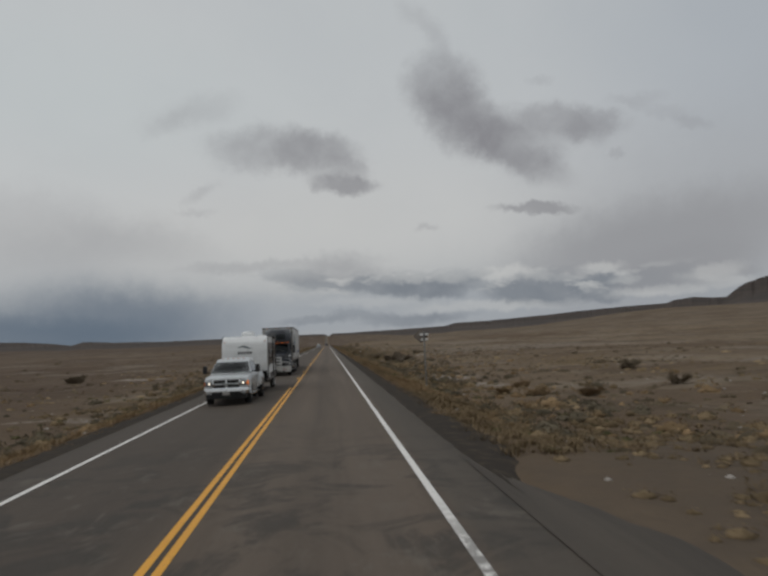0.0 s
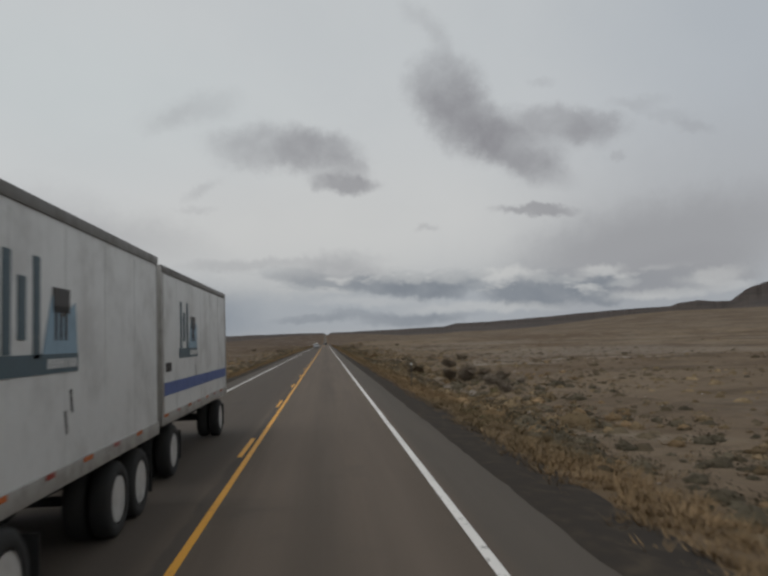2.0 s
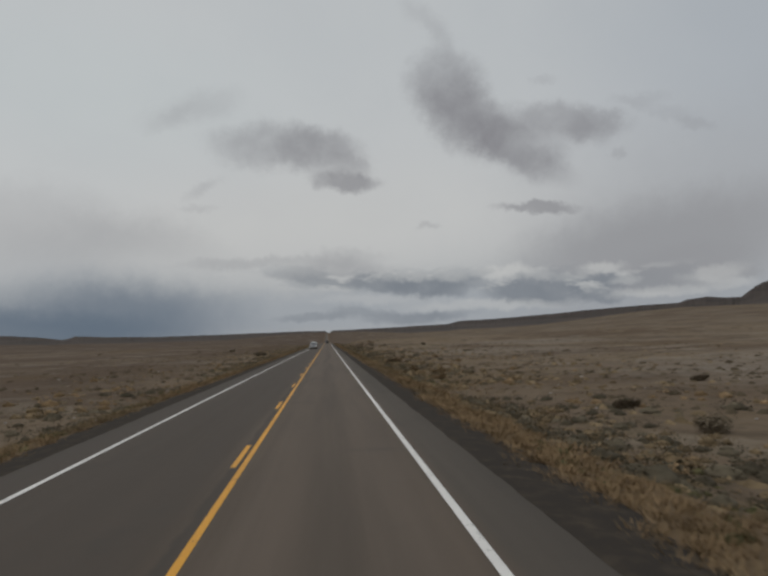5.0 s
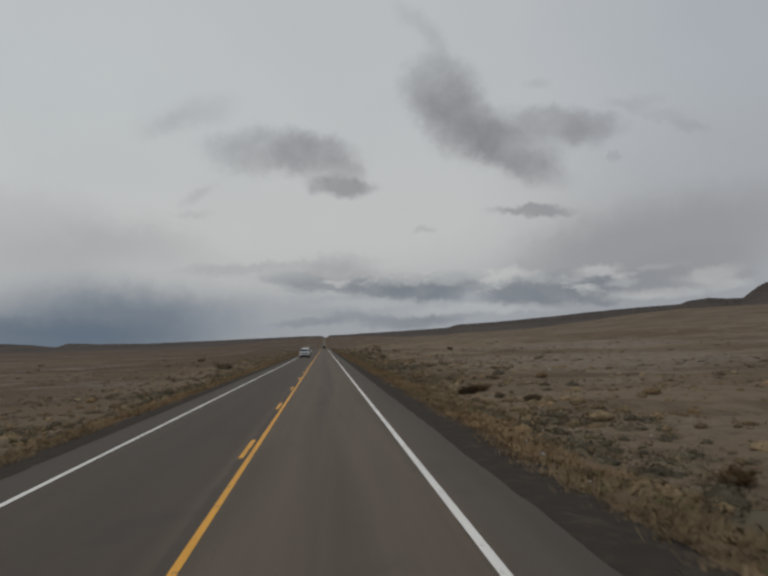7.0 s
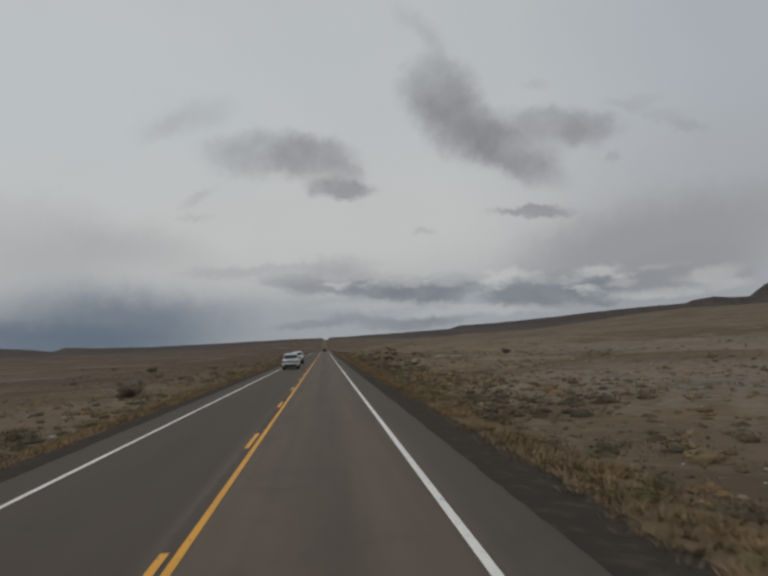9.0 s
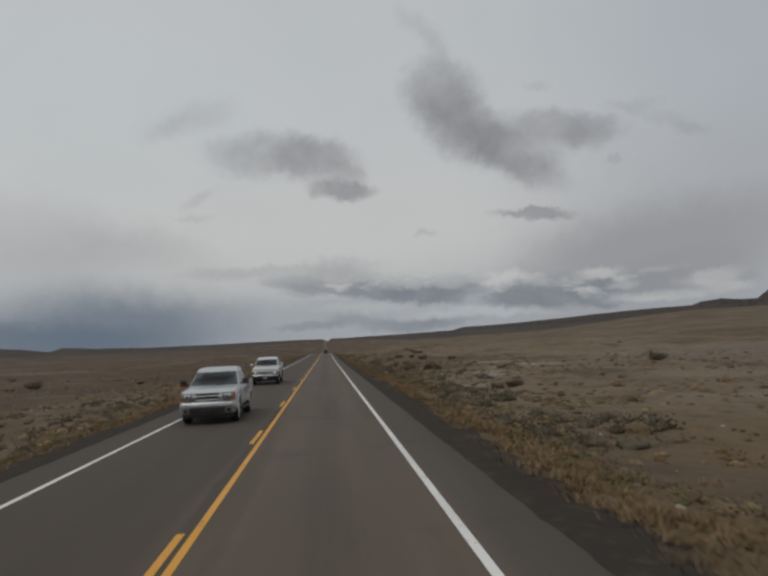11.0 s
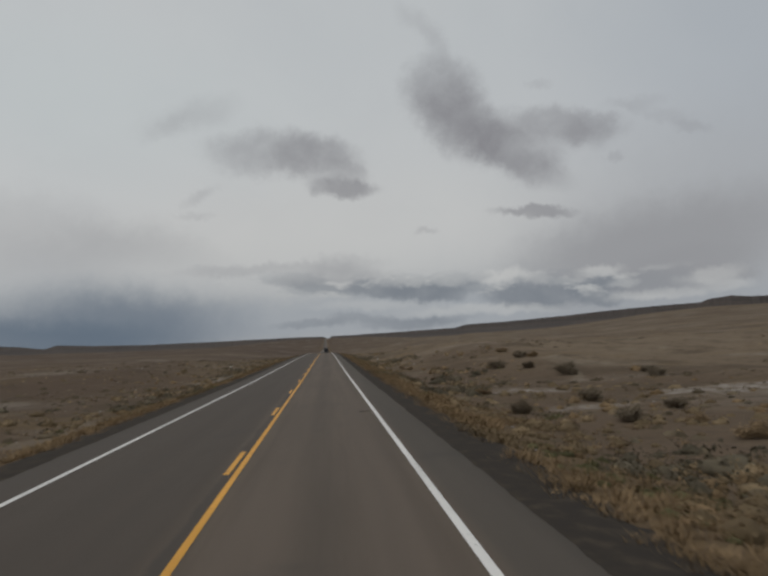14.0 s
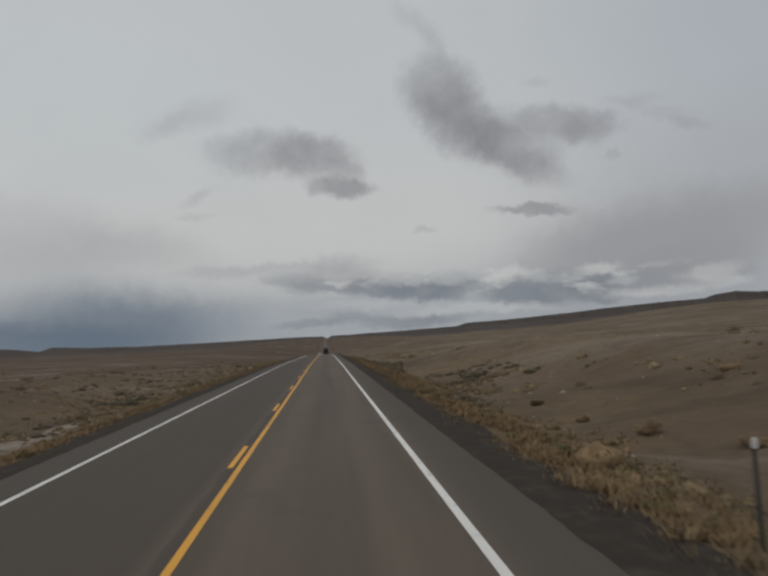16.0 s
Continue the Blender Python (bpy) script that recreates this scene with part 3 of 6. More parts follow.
def make_road():
    ys = np.concatenate([np.arange(-110, 900, 5.0), np.arange(900, 4150, 25.0)])

    def surface(x, y):
        return road_z(y) + bank(y) * x - np.where(np.abs(x) > 5.04, 0.10, 0.0) + 0.012 * (1 - np.abs(x) / 5)
    edge = np.array([-5.06, -5.03, -3.66, 0.0, 3.66, 5.03, 5.06])
    ob = tagged(new("road", grid_mesh("road", edge, ys, surface, ASPHALT)), "worn grey-brown asphalt two-lane highway", "road", kind="structure")
    for side in (-1, 1):
        xs = side * np.array([4.67, 5.10, 5.30, 5.6, 5.9, 6.2, 6.6])
        drop = dict(zip(np.round(np.abs(xs), 2), (0.003, 0.002, -0.02, -0.05, -0.09, -0.15, -0.6)))

        def shoulder(x, y):
            z = np.vectorize(drop.get)(np.round(np.abs(x), 2))
            return road_z(y) + bank(y) * x + z + np.where(np.abs(x) > 5.3, (fbm(x / 0.5, y / 0.9, 3, 4) - 0.5) * 0.08, 0.0)
        rows = np.concatenate([np.arange(-60, 560, 0.4), np.arange(560, 1600, 8.0)])
        rows = rows[rows > (10.5 if side > 0 else -100)]
        me = grid_mesh("gravel_shoulder", np.sort(xs), rows, shoulder, GRAVEL)
        co = np.empty(len(me.vertices) * 3, np.float32)
        me.vertices.foreach_get("co", co)
        inner = np.abs(np.abs(co[0::3]) - 4.67) < 0.02
        co[0::3] += np.where(inner, side * (0.10 + 0.05 * fbm(co[0::3] * 0 + side, co[1::3] / 2.2, 4, 6) + 0.07 * (fbm(co[0::3] * 0 + side, co[1::3] / 0.5, 2, 66) - 0.3)), side * 0.22 * (fbm(co[0::3] * 0 + 3 * side, co[1::3] / 3.0, 4, 16) - 0.5))
        if side > 0:
            co[0::3] = 4.98 + (co[0::3] - 4.98) * (0.04 + 0.96 * smooth(co[1::3], 10.5, 16.5))
        me.vertices.foreach_set("co", co)
        tagged(new("gravel_shoulder", me), "dark gravel shoulder along the asphalt edge", "shoulder", kind="structure")
    lift = 0.016
    strip("edge_line", ob, 3.66, 0.13, -110, 1600, WHITE_LINE, 0.011)
    strip("edge_line", ob, -3.66, 0.13, -110, 1600, WHITE_LINE, 0.011)
    strip("centre_line", ob, 0.10, 0.115, -110, 1600, YELLOW, lift)
    strip("centre_line", ob, -0.10, 0.115, -110, 41.5, YELLOW, lift)
    for k in range(1, 75):
        strip("centre_dash", ob, -0.10, 0.115, 38.45 + 12.19 * k, 41.5 + 12.19 * k, YELLOW, lift)
    return ob


def make_apron():
    """Asphalt that widens where a side track joins."""
    ys = np.arange(-14, 14.6, 0.4)
    xs = np.array([0.0, 0.25, 0.5, 0.75, 1.0])
    X, Y = np.meshgrid(xs, ys)
    reach = 5.0 + 1.2 * smooth(Y, 14.5, 8.5) * smooth(Y, -14, -8) + 0.35 * (fbm(Y / 1.2, Y * 0 + 2, 3, 2) - 0.5)
    co = np.stack([4.72 + X * np.maximum(reach - 4.72, 0.12), Y, 0.010 + 0.012 * (4.72 + X * np.maximum(reach - 4.72, 0.12)) - 0.02 * X - 0.13 * X ** 3], -1).reshape(-1, 3)
    idx = np.arange(len(co)).reshape(len(ys), len(xs))
    quads = np.stack([idx[:-1, :-1], idx[:-1, 1:], idx[1:, 1:], idx[1:, :-1]], -1).reshape(-1, 4)
    return tagged(new("pavement_apron", raw_mesh("apron", co, quads, APRON)), "cracked dark asphalt widening beside a dirt track", "pavement", kind="structure")


ground = make_ground()
make_mesa()
road = make_road()
make_apron()


# ---------------------------------------------------------------- plants
def tuft(rng, blades, spread, height, width, lean):
    """Blades of grass as slim leaning triangles: points and triangles."""
    co, tri = [], []
    for _ in range(blades):
        a, r = rng.uniform(0, 6.283), spread * rng.random() ** 0.6
        base = np.array([math.cos(a) * r, math.sin(a) * r, -0.03])
        h = height * rng.uniform(0.45, 1.0)
        out = np.array([math.cos(a + rng.normal(0, 0.7)), math.sin(a + rng.normal(0, 0.7)), 0])
        side = np.array([-out[1], out[0], 0]) * width
        tip = base + out * lean * h + np.array([0, 0, h])
        k = len(co)
        co += [base - side, base + side, tip]
        tri.append((k, k + 1, k + 2))
    return np.array(co), np.array(tri)


def clump(rng, leaves, spread, height, size):
    """A low cushion: a lumpy mound of twigs with small leaves and sprigs over it."""
    rings, sides = 4, 7
    co = [np.array([0, 0, height * 0.62])]
    for i in range(1, rings + 1):
        f = i / rings * math.pi / 2
        for k in range(sides):
            a = (k + 0.5 * (i % 2)) * 2 * math.pi / sides
            q = rng.uniform(0.72, 1.12)
            co.append(np.array([math.cos(a) * math.sin(f) * spread * 0.70 * q, math.sin(a) * math.sin(f) * spread * 0.70 * q, height * 0.62 * math.cos(f) * q - 0.03]))
    tri = [(0, 1 + k, 1 + (k + 1) % sides) for k in range(sides)]
    for i in range(rings - 1):
        for k in range(sides):
            p, q = 1 + i * sides, 1 + (i + 1) * sides
            tri += [(p + k, q + k, p + (k + 1) % sides), (p + (k + 1) % sides, q + k, q + (k + 1) % sides)]
    for _ in range(leaves):
        a, f = rng.uniform(0, 6.283), math.acos(rng.uniform(0.05, 1.0))
        q = rng.uniform(0.55, 1.15)
        c = np.array([math.cos(a) * math.sin(f) * spread * q, math.sin(a) * math.sin(f) * spread * q, height * math.cos(f) * q])
        u = rng.normal(0, 1, 3)
        u /= np.linalg.norm(u)
        v = np.cross(u, rng.normal(0, 1, 3))
        v /= np.linalg.norm(v)
        k, s = len(co), size * rng.uniform(0.6, 1.4)
        co += [c - u * s, c + u * s, c + v * s * 1.5 + np.array([0, 0, s * 0.7])]
        tri.append((k, k + 1, k + 2))
    return np.array(co), np.array(tri)


def stub(rng):
    """A flat ragged tussock, about half a metre wide."""
    sides = 6
    co = [np.array([rng.normal(0, 0.05), rng.normal(0, 0.05), rng.uniform(0.10, 0.20)])]
    for radius, low, high in ((0.26, 0.05, 0.20), (0.50, -0.05, -0.02)):
        for k in range(sides):
            a, q = (k + rng.uniform(-0.3, 0.3)) * 2 * math.pi / sides, radius * rng.uniform(0.6, 1.25)
            co.append(np.array([math.cos(a) * q, math.sin(a) * q * 0.7, rng.uniform(low, high)]))
    tri = [(0, 1 + k, 1 + (k + 1) % sides) for k in range(sides)]
    for k in range(sides):
        n = (k + 1) % sides
        tri += [(1 + k, 7 + k, 1 + n), (1 + n, 7 + k, 7 + n)]
    return np.array(co), np.array(tri)


def scatter(name, templates, x, y, size, mat, rng, label, category, sink=0.0):
    """One mesh with a turned and scaled template at each place."""
    z = land_z(x, y) - sink
    turn, pick = rng.uniform(0, 6.283, len(x)), rng.integers(0, len(templates), len(x))
    points, faces, count = [], [], 0
    for k, (co, tri) in enumerate(templates):
        i = np.nonzero(pick == k)[0]
        if not len(i):
            continue
        c, s = np.cos(turn[i])[:, None], np.sin(turn[i])[:, None]
        w, h = size[i][:, None], (size[i] * rng.uniform(0.75, 1.25, len(i)))[:, None]
        px = (co[:, 0] * c - co[:, 1] * s) * w + x[i][:, None]
        py = (co[:, 0] * s + co[:, 1] * c) * w + y[i][:, None]
        pz = co[:, 2] * h + z[i][:, None]
        points.append(np.stack([px, py, pz], -1).reshape(-1, 3))
        faces.append((tri[None] + (count + np.arange(len(i)) * len(co))[:, None, None]).reshape(-1, 3))
        count += len(i) * len(co)
    ob = new(name, raw_mesh(name, np.concatenate(points), np.concatenate(faces), mat, True))
    return tagged(ob, label, category, kind="stuff")


def plant_all():
    rng = np.random.default_rng(7)
    tufts = [tuft(rng, 17, 0.22, 0.27, 0.015, 0.85) for _ in range(6)]
    def bare(x, y):
        """The washed-out bank beside the road at the far end."""
        return (x > 9.6) & (y > 468) & (y < 640) & (fbm(x / 5, y / 22, 3, 121) < 0.60)

    # dry grass on both verges, thick by the gravel and thinner outwards
    for side, count in ((1, 30000), (-1, 17000)):
        y = rng.uniform(-15, 620, count)
        x = side * (5.48 + rng.gamma(1.7, 1.2, count))
        keep = (fbm(x / 2.0, y / 3.5, 3, 41) + 0.13 * smooth(np.abs(x), 7.6, 6.6) + 0.05 * smooth(np.abs(x), 5.5, 6.0) > 0.45) & (np.abs(x) < 14) & ~((side > 0) & (y < 15) & (x < 11.5)) & ~bare(x, y)
        x, y = x[keep], y[keep]
        grey = fbm(x / 3.2, y / 6.0, 3, 131) + rng.uniform(-0.06, 0.06, len(x)) > 0.56
        for pick, mat, name, label in ((~grey, STRAW, "verge_grass", "dry golden-brown grass on the verge"), (grey, STRAW_DARK, "faded_verge_grass", "faded grey-brown grass on the verge")):
            scatter(name, tufts, x[pick], y[pick], rng.uniform(0.45, 1.05, pick.sum()), mat, rng, label, "grass")
    # sparse weathered bunch grass on the steppe
    y, x = rng.uniform(-10, 700, 15000), rng.choice([-1, 1], 15000, p=[0.4, 0.6]) * (8 + rng.gamma(1.3, 18, 15000))
    keep = (fbm(x / 12, y / 7, 3, 51) > 0.52) & ~bare(x, y)
    scatter("bunch_grass", tufts[:3], x[keep], y[keep], rng.uniform(0.5, 1.2, keep.sum()), STRAW_DARK, rng, "sparse weathered bunch grass on bare soil", "grass")
    # low sagebrush cushions
    clumps = [clump(rng, 42, 0.40, 0.22, 0.026) for _ in range(6)]
    y, x = rng.uniform(-10, 700, 9000), rng.choice([-1, 1], 9000, p=[0.42, 0.58]) * (8.0 + rng.gamma(1.25, 26, 9000))
    keep = (fbm(x / 14, y / 8, 3, 61) > 0.53) & ~bare(x, y)
    x, y = x[keep], y[keep]
    size = rng.gamma(3.5, 0.19, len(x)) * (1 + 0.006 * np.abs(x))
    scatter("low_sagebrush", clumps, x, y, size, SAGE, rng, "low grey-brown sagebrush cushions", "sagebrush")
    # knee-high dry brush behind the verge
    brush = [clump(rng, 52, 0.42, 0.32, 0.028) for _ in range(5)]
    y, x = rng.uniform(0, 620, 7600), rng.choice([-1, 1], 7600, p=[0.36, 0.64]) * (7.4 + rng.gamma(1.8, 2.3, 7600))
    keep = (fbm(x / 5, y / 8, 3, 81) > 0.48) & ~((y < 18) & (x > 0)) & ~bare(x, y)
    scatter("dry_brush", brush, x[keep], y[keep], rng.gamma(5.0, 0.150, keep.sum()), STRAW_DARK, rng, "knee-high tan and brown brush behind the verge", "brush")
    dark = [clump(rng, 52, 0.50, 0.30, 0.028) for _ in range(4)]
    y, x = rng.uniform(0, 620, 7000), rng.choice([-1, 1], 7000, p=[0.33, 0.67]) * (7.6 + rng.gamma(1.8, 2.1, 7000))
    keep = (fbm(x / 6, y / 10, 3, 91) > 0.52) & ~((y < 18) & (x > 0)) & ~bare(x, y)
    scatter("dark_brush", dark, x[keep], y[keep], rng.gamma(5.0, 0.16, keep.sum()), DARK_BRUSH, rng, "patches of dark grey-green brush behind the verge", "brush")
    y, x = rng.uniform(0, 620, 3400), rng.choice([-1, 1], 3400, p=[0.35, 0.65]) * (7.5 + rng.gamma(1.6, 5.0, 3400))
    keep = (fbm(x / 7, y / 9, 3, 101) > 0.56) & ~((y < 18) & (x > 0)) & ~bare(x, y)
    scatter("golden_brush", brush, x[keep], y[keep], rng.gamma(5.0, 0.15, keep.sum()), STRAW, rng, "golden-tan dry brush among bare soil", "brush")
    y, x = rng.uniform(0, 620, 5200), rng.choice([-1, 1], 5200, p=[0.4, 0.6]) * (6.3 + rng.gamma(1.7, 1.6, 5200))
    keep = (fbm(x / 4, y / 6, 3, 71) > 0.52) & ~((y < 15) & (x > 0) & (x < 11.5)) & ~bare(x, y)
    scatter("green_weeds", clumps[:3], x[keep], y[keep], rng.uniform(0.35, 0.95, keep.sum()), GREENISH, rng, "low dull-green weeds among dry grass", "weeds")
    # stunted weeds in the dirt of the side track
    y, x = rng.uniform(1, 26, 900), 6.3 + rng.gamma(2.0, 3.4, 900)
    keep = fbm(x / 3, y / 3, 3, 111) > 0.50
    scatter("track_weeds", clumps[:3], x[keep], y[keep], rng.gamma(3.0, 0.13, keep.sum()), STRAW_DARK, rng, "stunted dry weeds in the dirt of a side track", "weeds")
    # knee-high stubble and litter that mottles the open ground
    mound = [stub(rng) for _ in range(8)]
    y, x = rng.uniform(-5, 680, 15000), rng.choice([-1, 1], 15000, p=[0.38, 0.62]) * (7.5 + rng.gamma(1.5, 13, 15000))
    keep = (fbm(x / 8, y / 5, 3, 141) > 0.44) & ~bare(x, y)
    x, y = x[keep], y[keep]
    warm = fbm(x / 10, y / 10, 2, 151) + rng.uniform(-0.1, 0.1, len(x)) > 0.5
    for pick, mat, name, label in ((warm, STRAW_DARK, "dry_stubble", "low tan stubble dotted over the soil"), (~warm, SAGE, "grey_stubble", "low grey-brown stubble dotted over the soil")):
        scatter(name, mound, x[pick], y[pick], rng.gamma(4.0, 0.10, pick.sum()) + 0.15, mat, rng, label, "stubble")
    # pale stones
    ball = bmesh.new()
    bmesh.ops.create_icosphere(ball, subdivisions=1, radius=0.05)
    co = np.array([v.co[:] for v in ball.verts]) * (1, 1, 0.6)
    tri = np.array([[v.index for v in f.verts] for f in ball.faces])
    ball.free()
    y, x = rng.uniform(0, 560, 2600), rng.choice([-1, 1], 2600) * (6.2 + rng.gamma(1.2, 8, 2600))
    scatter("scattered_stones", [(co, tri)], x, y, rng.gamma(1.6, 0.5, len(x)), STONE, rng, "small pale stones scattered on the soil", "stones")


plant_all()


def branch(bm, rng, base, way, length, radius, depth):
    way = way.normalized()
    tip = base + way * length
    side = way.orthogonal().normalized()
    other = way.cross(side)
    rings = []
    for p, r in ((base, radius), (tip, radius * 0.45)):
        rings.append([bm.verts.new(p + (side * math.cos(a) + other * math.sin(a)) * r) for a in (0, 2.094, 4.189)])
    for k in range(3):
        bm.faces.new((rings[0][k], rings[0][(k + 1) % 3], rings[1][(k + 1) % 3], rings[1][k]))
    ends = [tip]
    if depth:
        for _ in range(3):
            p = base + way * length * rng.uniform(0.5, 1.0)
            turn = Vector((rng.gauss(0, 0.55), rng.gauss(0, 0.55), rng.uniform(0.0, 0.5)))
            ends += branch(bm, rng, p, way + turn, length * rng.uniform(0.45, 0.75), radius * 0.5, depth - 1)
    return ends


def make_bush(seed, spread, height, leaves, leaf_size, leaf_mat, label, category, group):
    """A shrub one metre wide: a thing whose stems carry its foliage."""
    rng = random.Random(seed)
    bm, ends = bmesh.new(), []
    for _ in range(9):
        a = rng.uniform(0, 6.283)
        way = Vector((math.cos(a) * spread, math.sin(a) * spread, height * rng.uniform(0.6, 1.5)))
        ends += branch(bm, rng, Vector((math.cos(a) * 0.04, math.sin(a) * 0.04, -0.05)), way, 0.30 * rng.uniform(0.7, 1.2), 0.012, 2)
    me = bpy.data.meshes.new("bush")
    bm.to_mesh(me)
    bm.free()
    me.materials.append(TWIG)
    root = tagged(new(category.replace(" ", "_"), me), label, category, group)
    co, tri = [], []
    for _ in range(leaves):
        e = rng.choice(ends)
        c = e * rng.uniform(0.55, 1.05) + Vector((rng.gauss(0, 0.055), rng.gauss(0, 0.055), rng.gauss(0, 0.04)))
        c.z = max(c.z, 0.02)
        u = Vector((rng.gauss(0, 1), rng.gauss(0, 1), rng.gauss(0, 1))).normalized() * leaf_size * rng.uniform(0.6, 1.4)
        v = u.orthogonal() * rng.uniform(0.5, 1.0)
        k = len(co)
        co += [c - u, c + u * 0.6 + v, c + u * 0.6 - v]
        tri.append((k, k + 1, k + 2))
    foliage = new("foliage", raw_mesh("foliage", np.array([p[:] for p in co]), np.array(tri), leaf_mat))
    foliage.parent = root
    return root


def bushes(templates, places, rng):
    first = list(templates)
    for x, y, width in places:
        src = rng.choice(templates)
        z = float(land_z(x, y)) - 0.04
        m = Matrix.Translation((x, y, z)) @ Matrix.Rotation(rng.uniform(0, 6.28), 4, "Z")
        w = width * rng.uniform(0.9, 1.1)
        if src in first:
            first.remove(src)
            ob = src
            ob.matrix_basis = m
        else:
            ob = copy_thing(src, m)
        ob.scale = (w, w, w * rng.uniform(0.75, 0.95))


def plant_bushes():
    rng = random.Random(3)
    sage = [make_bush(10 + k, 0.55, 0.55, 3200, 0.020, SAGE_BUSH, "grey-brown sagebrush growing on dry soil", "sagebrush", "sagebrush on the steppe") for k in range(3)]
    bushes(sage, [(11.3, 129.7, 1.9), (27.6, 193.0, 1.8), (15.0, 169.5, 2.0), (14.8, 175.9, 1.6), (11.8, 142.1, 2.0), (11.0, 132.8, 1.6), (23.9, 172.2, 2.4), (12.7, 242.1, 1.2), (12.4, 247.7, 1.0),
                  (-16.0, 331.4, 2.6), (-14.1, 323.2, 2.6), (-33.8, 414.3, 2.6), (35.6, 393.6, 2.3), (11.2, 251.5, 1.7), (27.9, 59.4, 1.9), (23.5, 42.2, 1.8), (-29.6, 92.2, 2.8), (23.2, 475.2, 2.2),
                  (27.7, 467.7, 2.0), (26.2, 437.8, 1.4), (23.1, 489.5, 2.4), (22.4, 473.2, 2.3), (28.3, 470.6, 1.5), (-13.7, 115.3, 2.2), (-14.5, 111.7, 1.9), (16.3, 452.5, 1.9), (17.8, 445.7, 1.4), (11.1, 447.7, 1.6), (13.6, 440.7, 1.5), (16.2, 377.7, 1.9), (15.2, 377.8, 1.5), (18.3, 481.2, 2.0), (20.8, 479.6, 1.5), (-14.8, 130.0, 1.6), (-13.1, 137.6, 1.6), (-20.9, 413.2, 1.2), (10.3, 387.0, 1.1), (8.9, 385.8, 0.9)], rng)
    bare = [make_bush(20 + k, 0.46, 0.90, 3000, 0.016, BARE_BUSH, "dark bare-twigged greasewood bush beside a dry wash", "greasewood bush", "greasewood bushes") for k in range(2)]
    bushes(bare, [(13.8, 118.6, 2.0), (14.3, 113.8, 2.3), (13.9, 106.5, 1.9), (14.9, 110.0, 2.0), (14.6, 104.6, 1.3), (16.1, 142.5, 2.2), (12.5, 100.2, 1.8), (14.2, 424.6, 2.0), (13.0, 419.4, 2.0), (17.0, 425.2, 1.8),
                  (-14.4, 449.3, 1.7), (-14.9, 443.0, 1.8), (11.9, 114.6, 2.2), (12.7, 113.2, 2.4), (13.5, 115.0, 2.2), (13.4, 109.2, 2.0), (13.0, 106.0, 1.8), (15.8, 137.4, 2.6), (14.9, 413.6, 1.9), (16.2, 414.2, 1.9)], rng)
    gold = [make_bush(30 + k, 0.55, 0.60, 3000, 0.019, GOLD_BUSH, "golden-brown dry rabbitbrush on bare soil", "rabbitbrush", "rabbitbrush on the steppe") for k in range(2)]
    bushes(gold, [(13.6, 38.8, 1.8), (10.4, 244.1, 1.0), (19.6, 262.3, 1.3), (16.0, 263.2, 1.1), (20.9, 282.8, 1.1), (11.9, 458.6, 1.2), (24.0, 488.9, 2.0), (12.8, 486.4, 1.2), (13.4, 482.0, 1.1), (11.8, 478.5, 1.0),
                  (12.1, 476.9, 0.7), (22.6, 496.3, 1.6), (15.5, 36.0, 1.5), (12.2, 41.0, 1.3), (14.6, 46.0, 1.4), (11.9, 508.0, 0.9), (11.3, 500.5, 0.8), (11.5, 495.5, 1.0), (12.7, 492.0, 0.8), (12.5, 253.9, 1.7), (11.3, 205.7, 1.5), (12.3, 212.1, 2.0), (11.0, 220.5, 1.5), (15.4, 439.2, 1.1), (14.9, 434.9, 1.3), (20.4, 396.8, 1.5)], rng)
    green = [make_bush(40, 0.6, 0.5, 1000, 0.028, GREENISH, "small dull-green weed clump on the verge", "weed", "green weed clumps")]
    bushes(green, [(11.1, 27.3, 0.55), (11.4, 25.1, 0.5), (9.6, 420.0, 0.8), (10.4, 417.5, 0.7)], rng)


plant_bushes()


# ---------------------------------------------------------------- parts and simple shapes
def part(name, bm, mat, parent, label="", shade_smooth=False):
    me = bpy.data.meshes.new(name)
    bmesh.ops.recalc_face_normals(bm, faces=bm.faces[:])
    for f in bm.faces:
        f.smooth = True
    bm.to_mesh(me)
    bm.free()
    me.set_sharp_from_angle(angle=radians(60 if shade_smooth else 32))
    me.materials.append(mat)
    ob = new(name, me)
    ob.parent = parent
    if label:
        ob["label"] = label
    return ob


def box(cx, cy, cz, sx, sy, sz, bevel=0.0, bm=None, turn=None):
    bm = bm or bmesh.new()
    m = Matrix.Translation((cx, cy, cz)) @ (turn or Matrix.Identity(4)) @ Matrix.Diagonal((sx, sy, sz, 1))
    made = bmesh.ops.create_cube(bm, size=1, matrix=m)
    if bevel:
        edges = list({e for v in made["verts"] for e in v.link_edges})
        bmesh.ops.bevel(bm, geom=edges, offset=bevel, segments=2, affect="EDGES", profile=0.6)
    return bm


def rod(a, b, radius, bm=None, sides=10):
    """A round bar from a to b."""
    bm = bm or bmesh.new()
    a, b = Vector(a), Vector(b)
    m = Matrix.Translation((a + b) / 2) @ (b - a).to_track_quat("Z", "Y").to_matrix().to_4x4()
    bmesh.ops.create_cone(bm, cap_ends=True, segments=sides, radius1=radius, radius2=radius, depth=(b - a).length, matrix=m)
    return bm


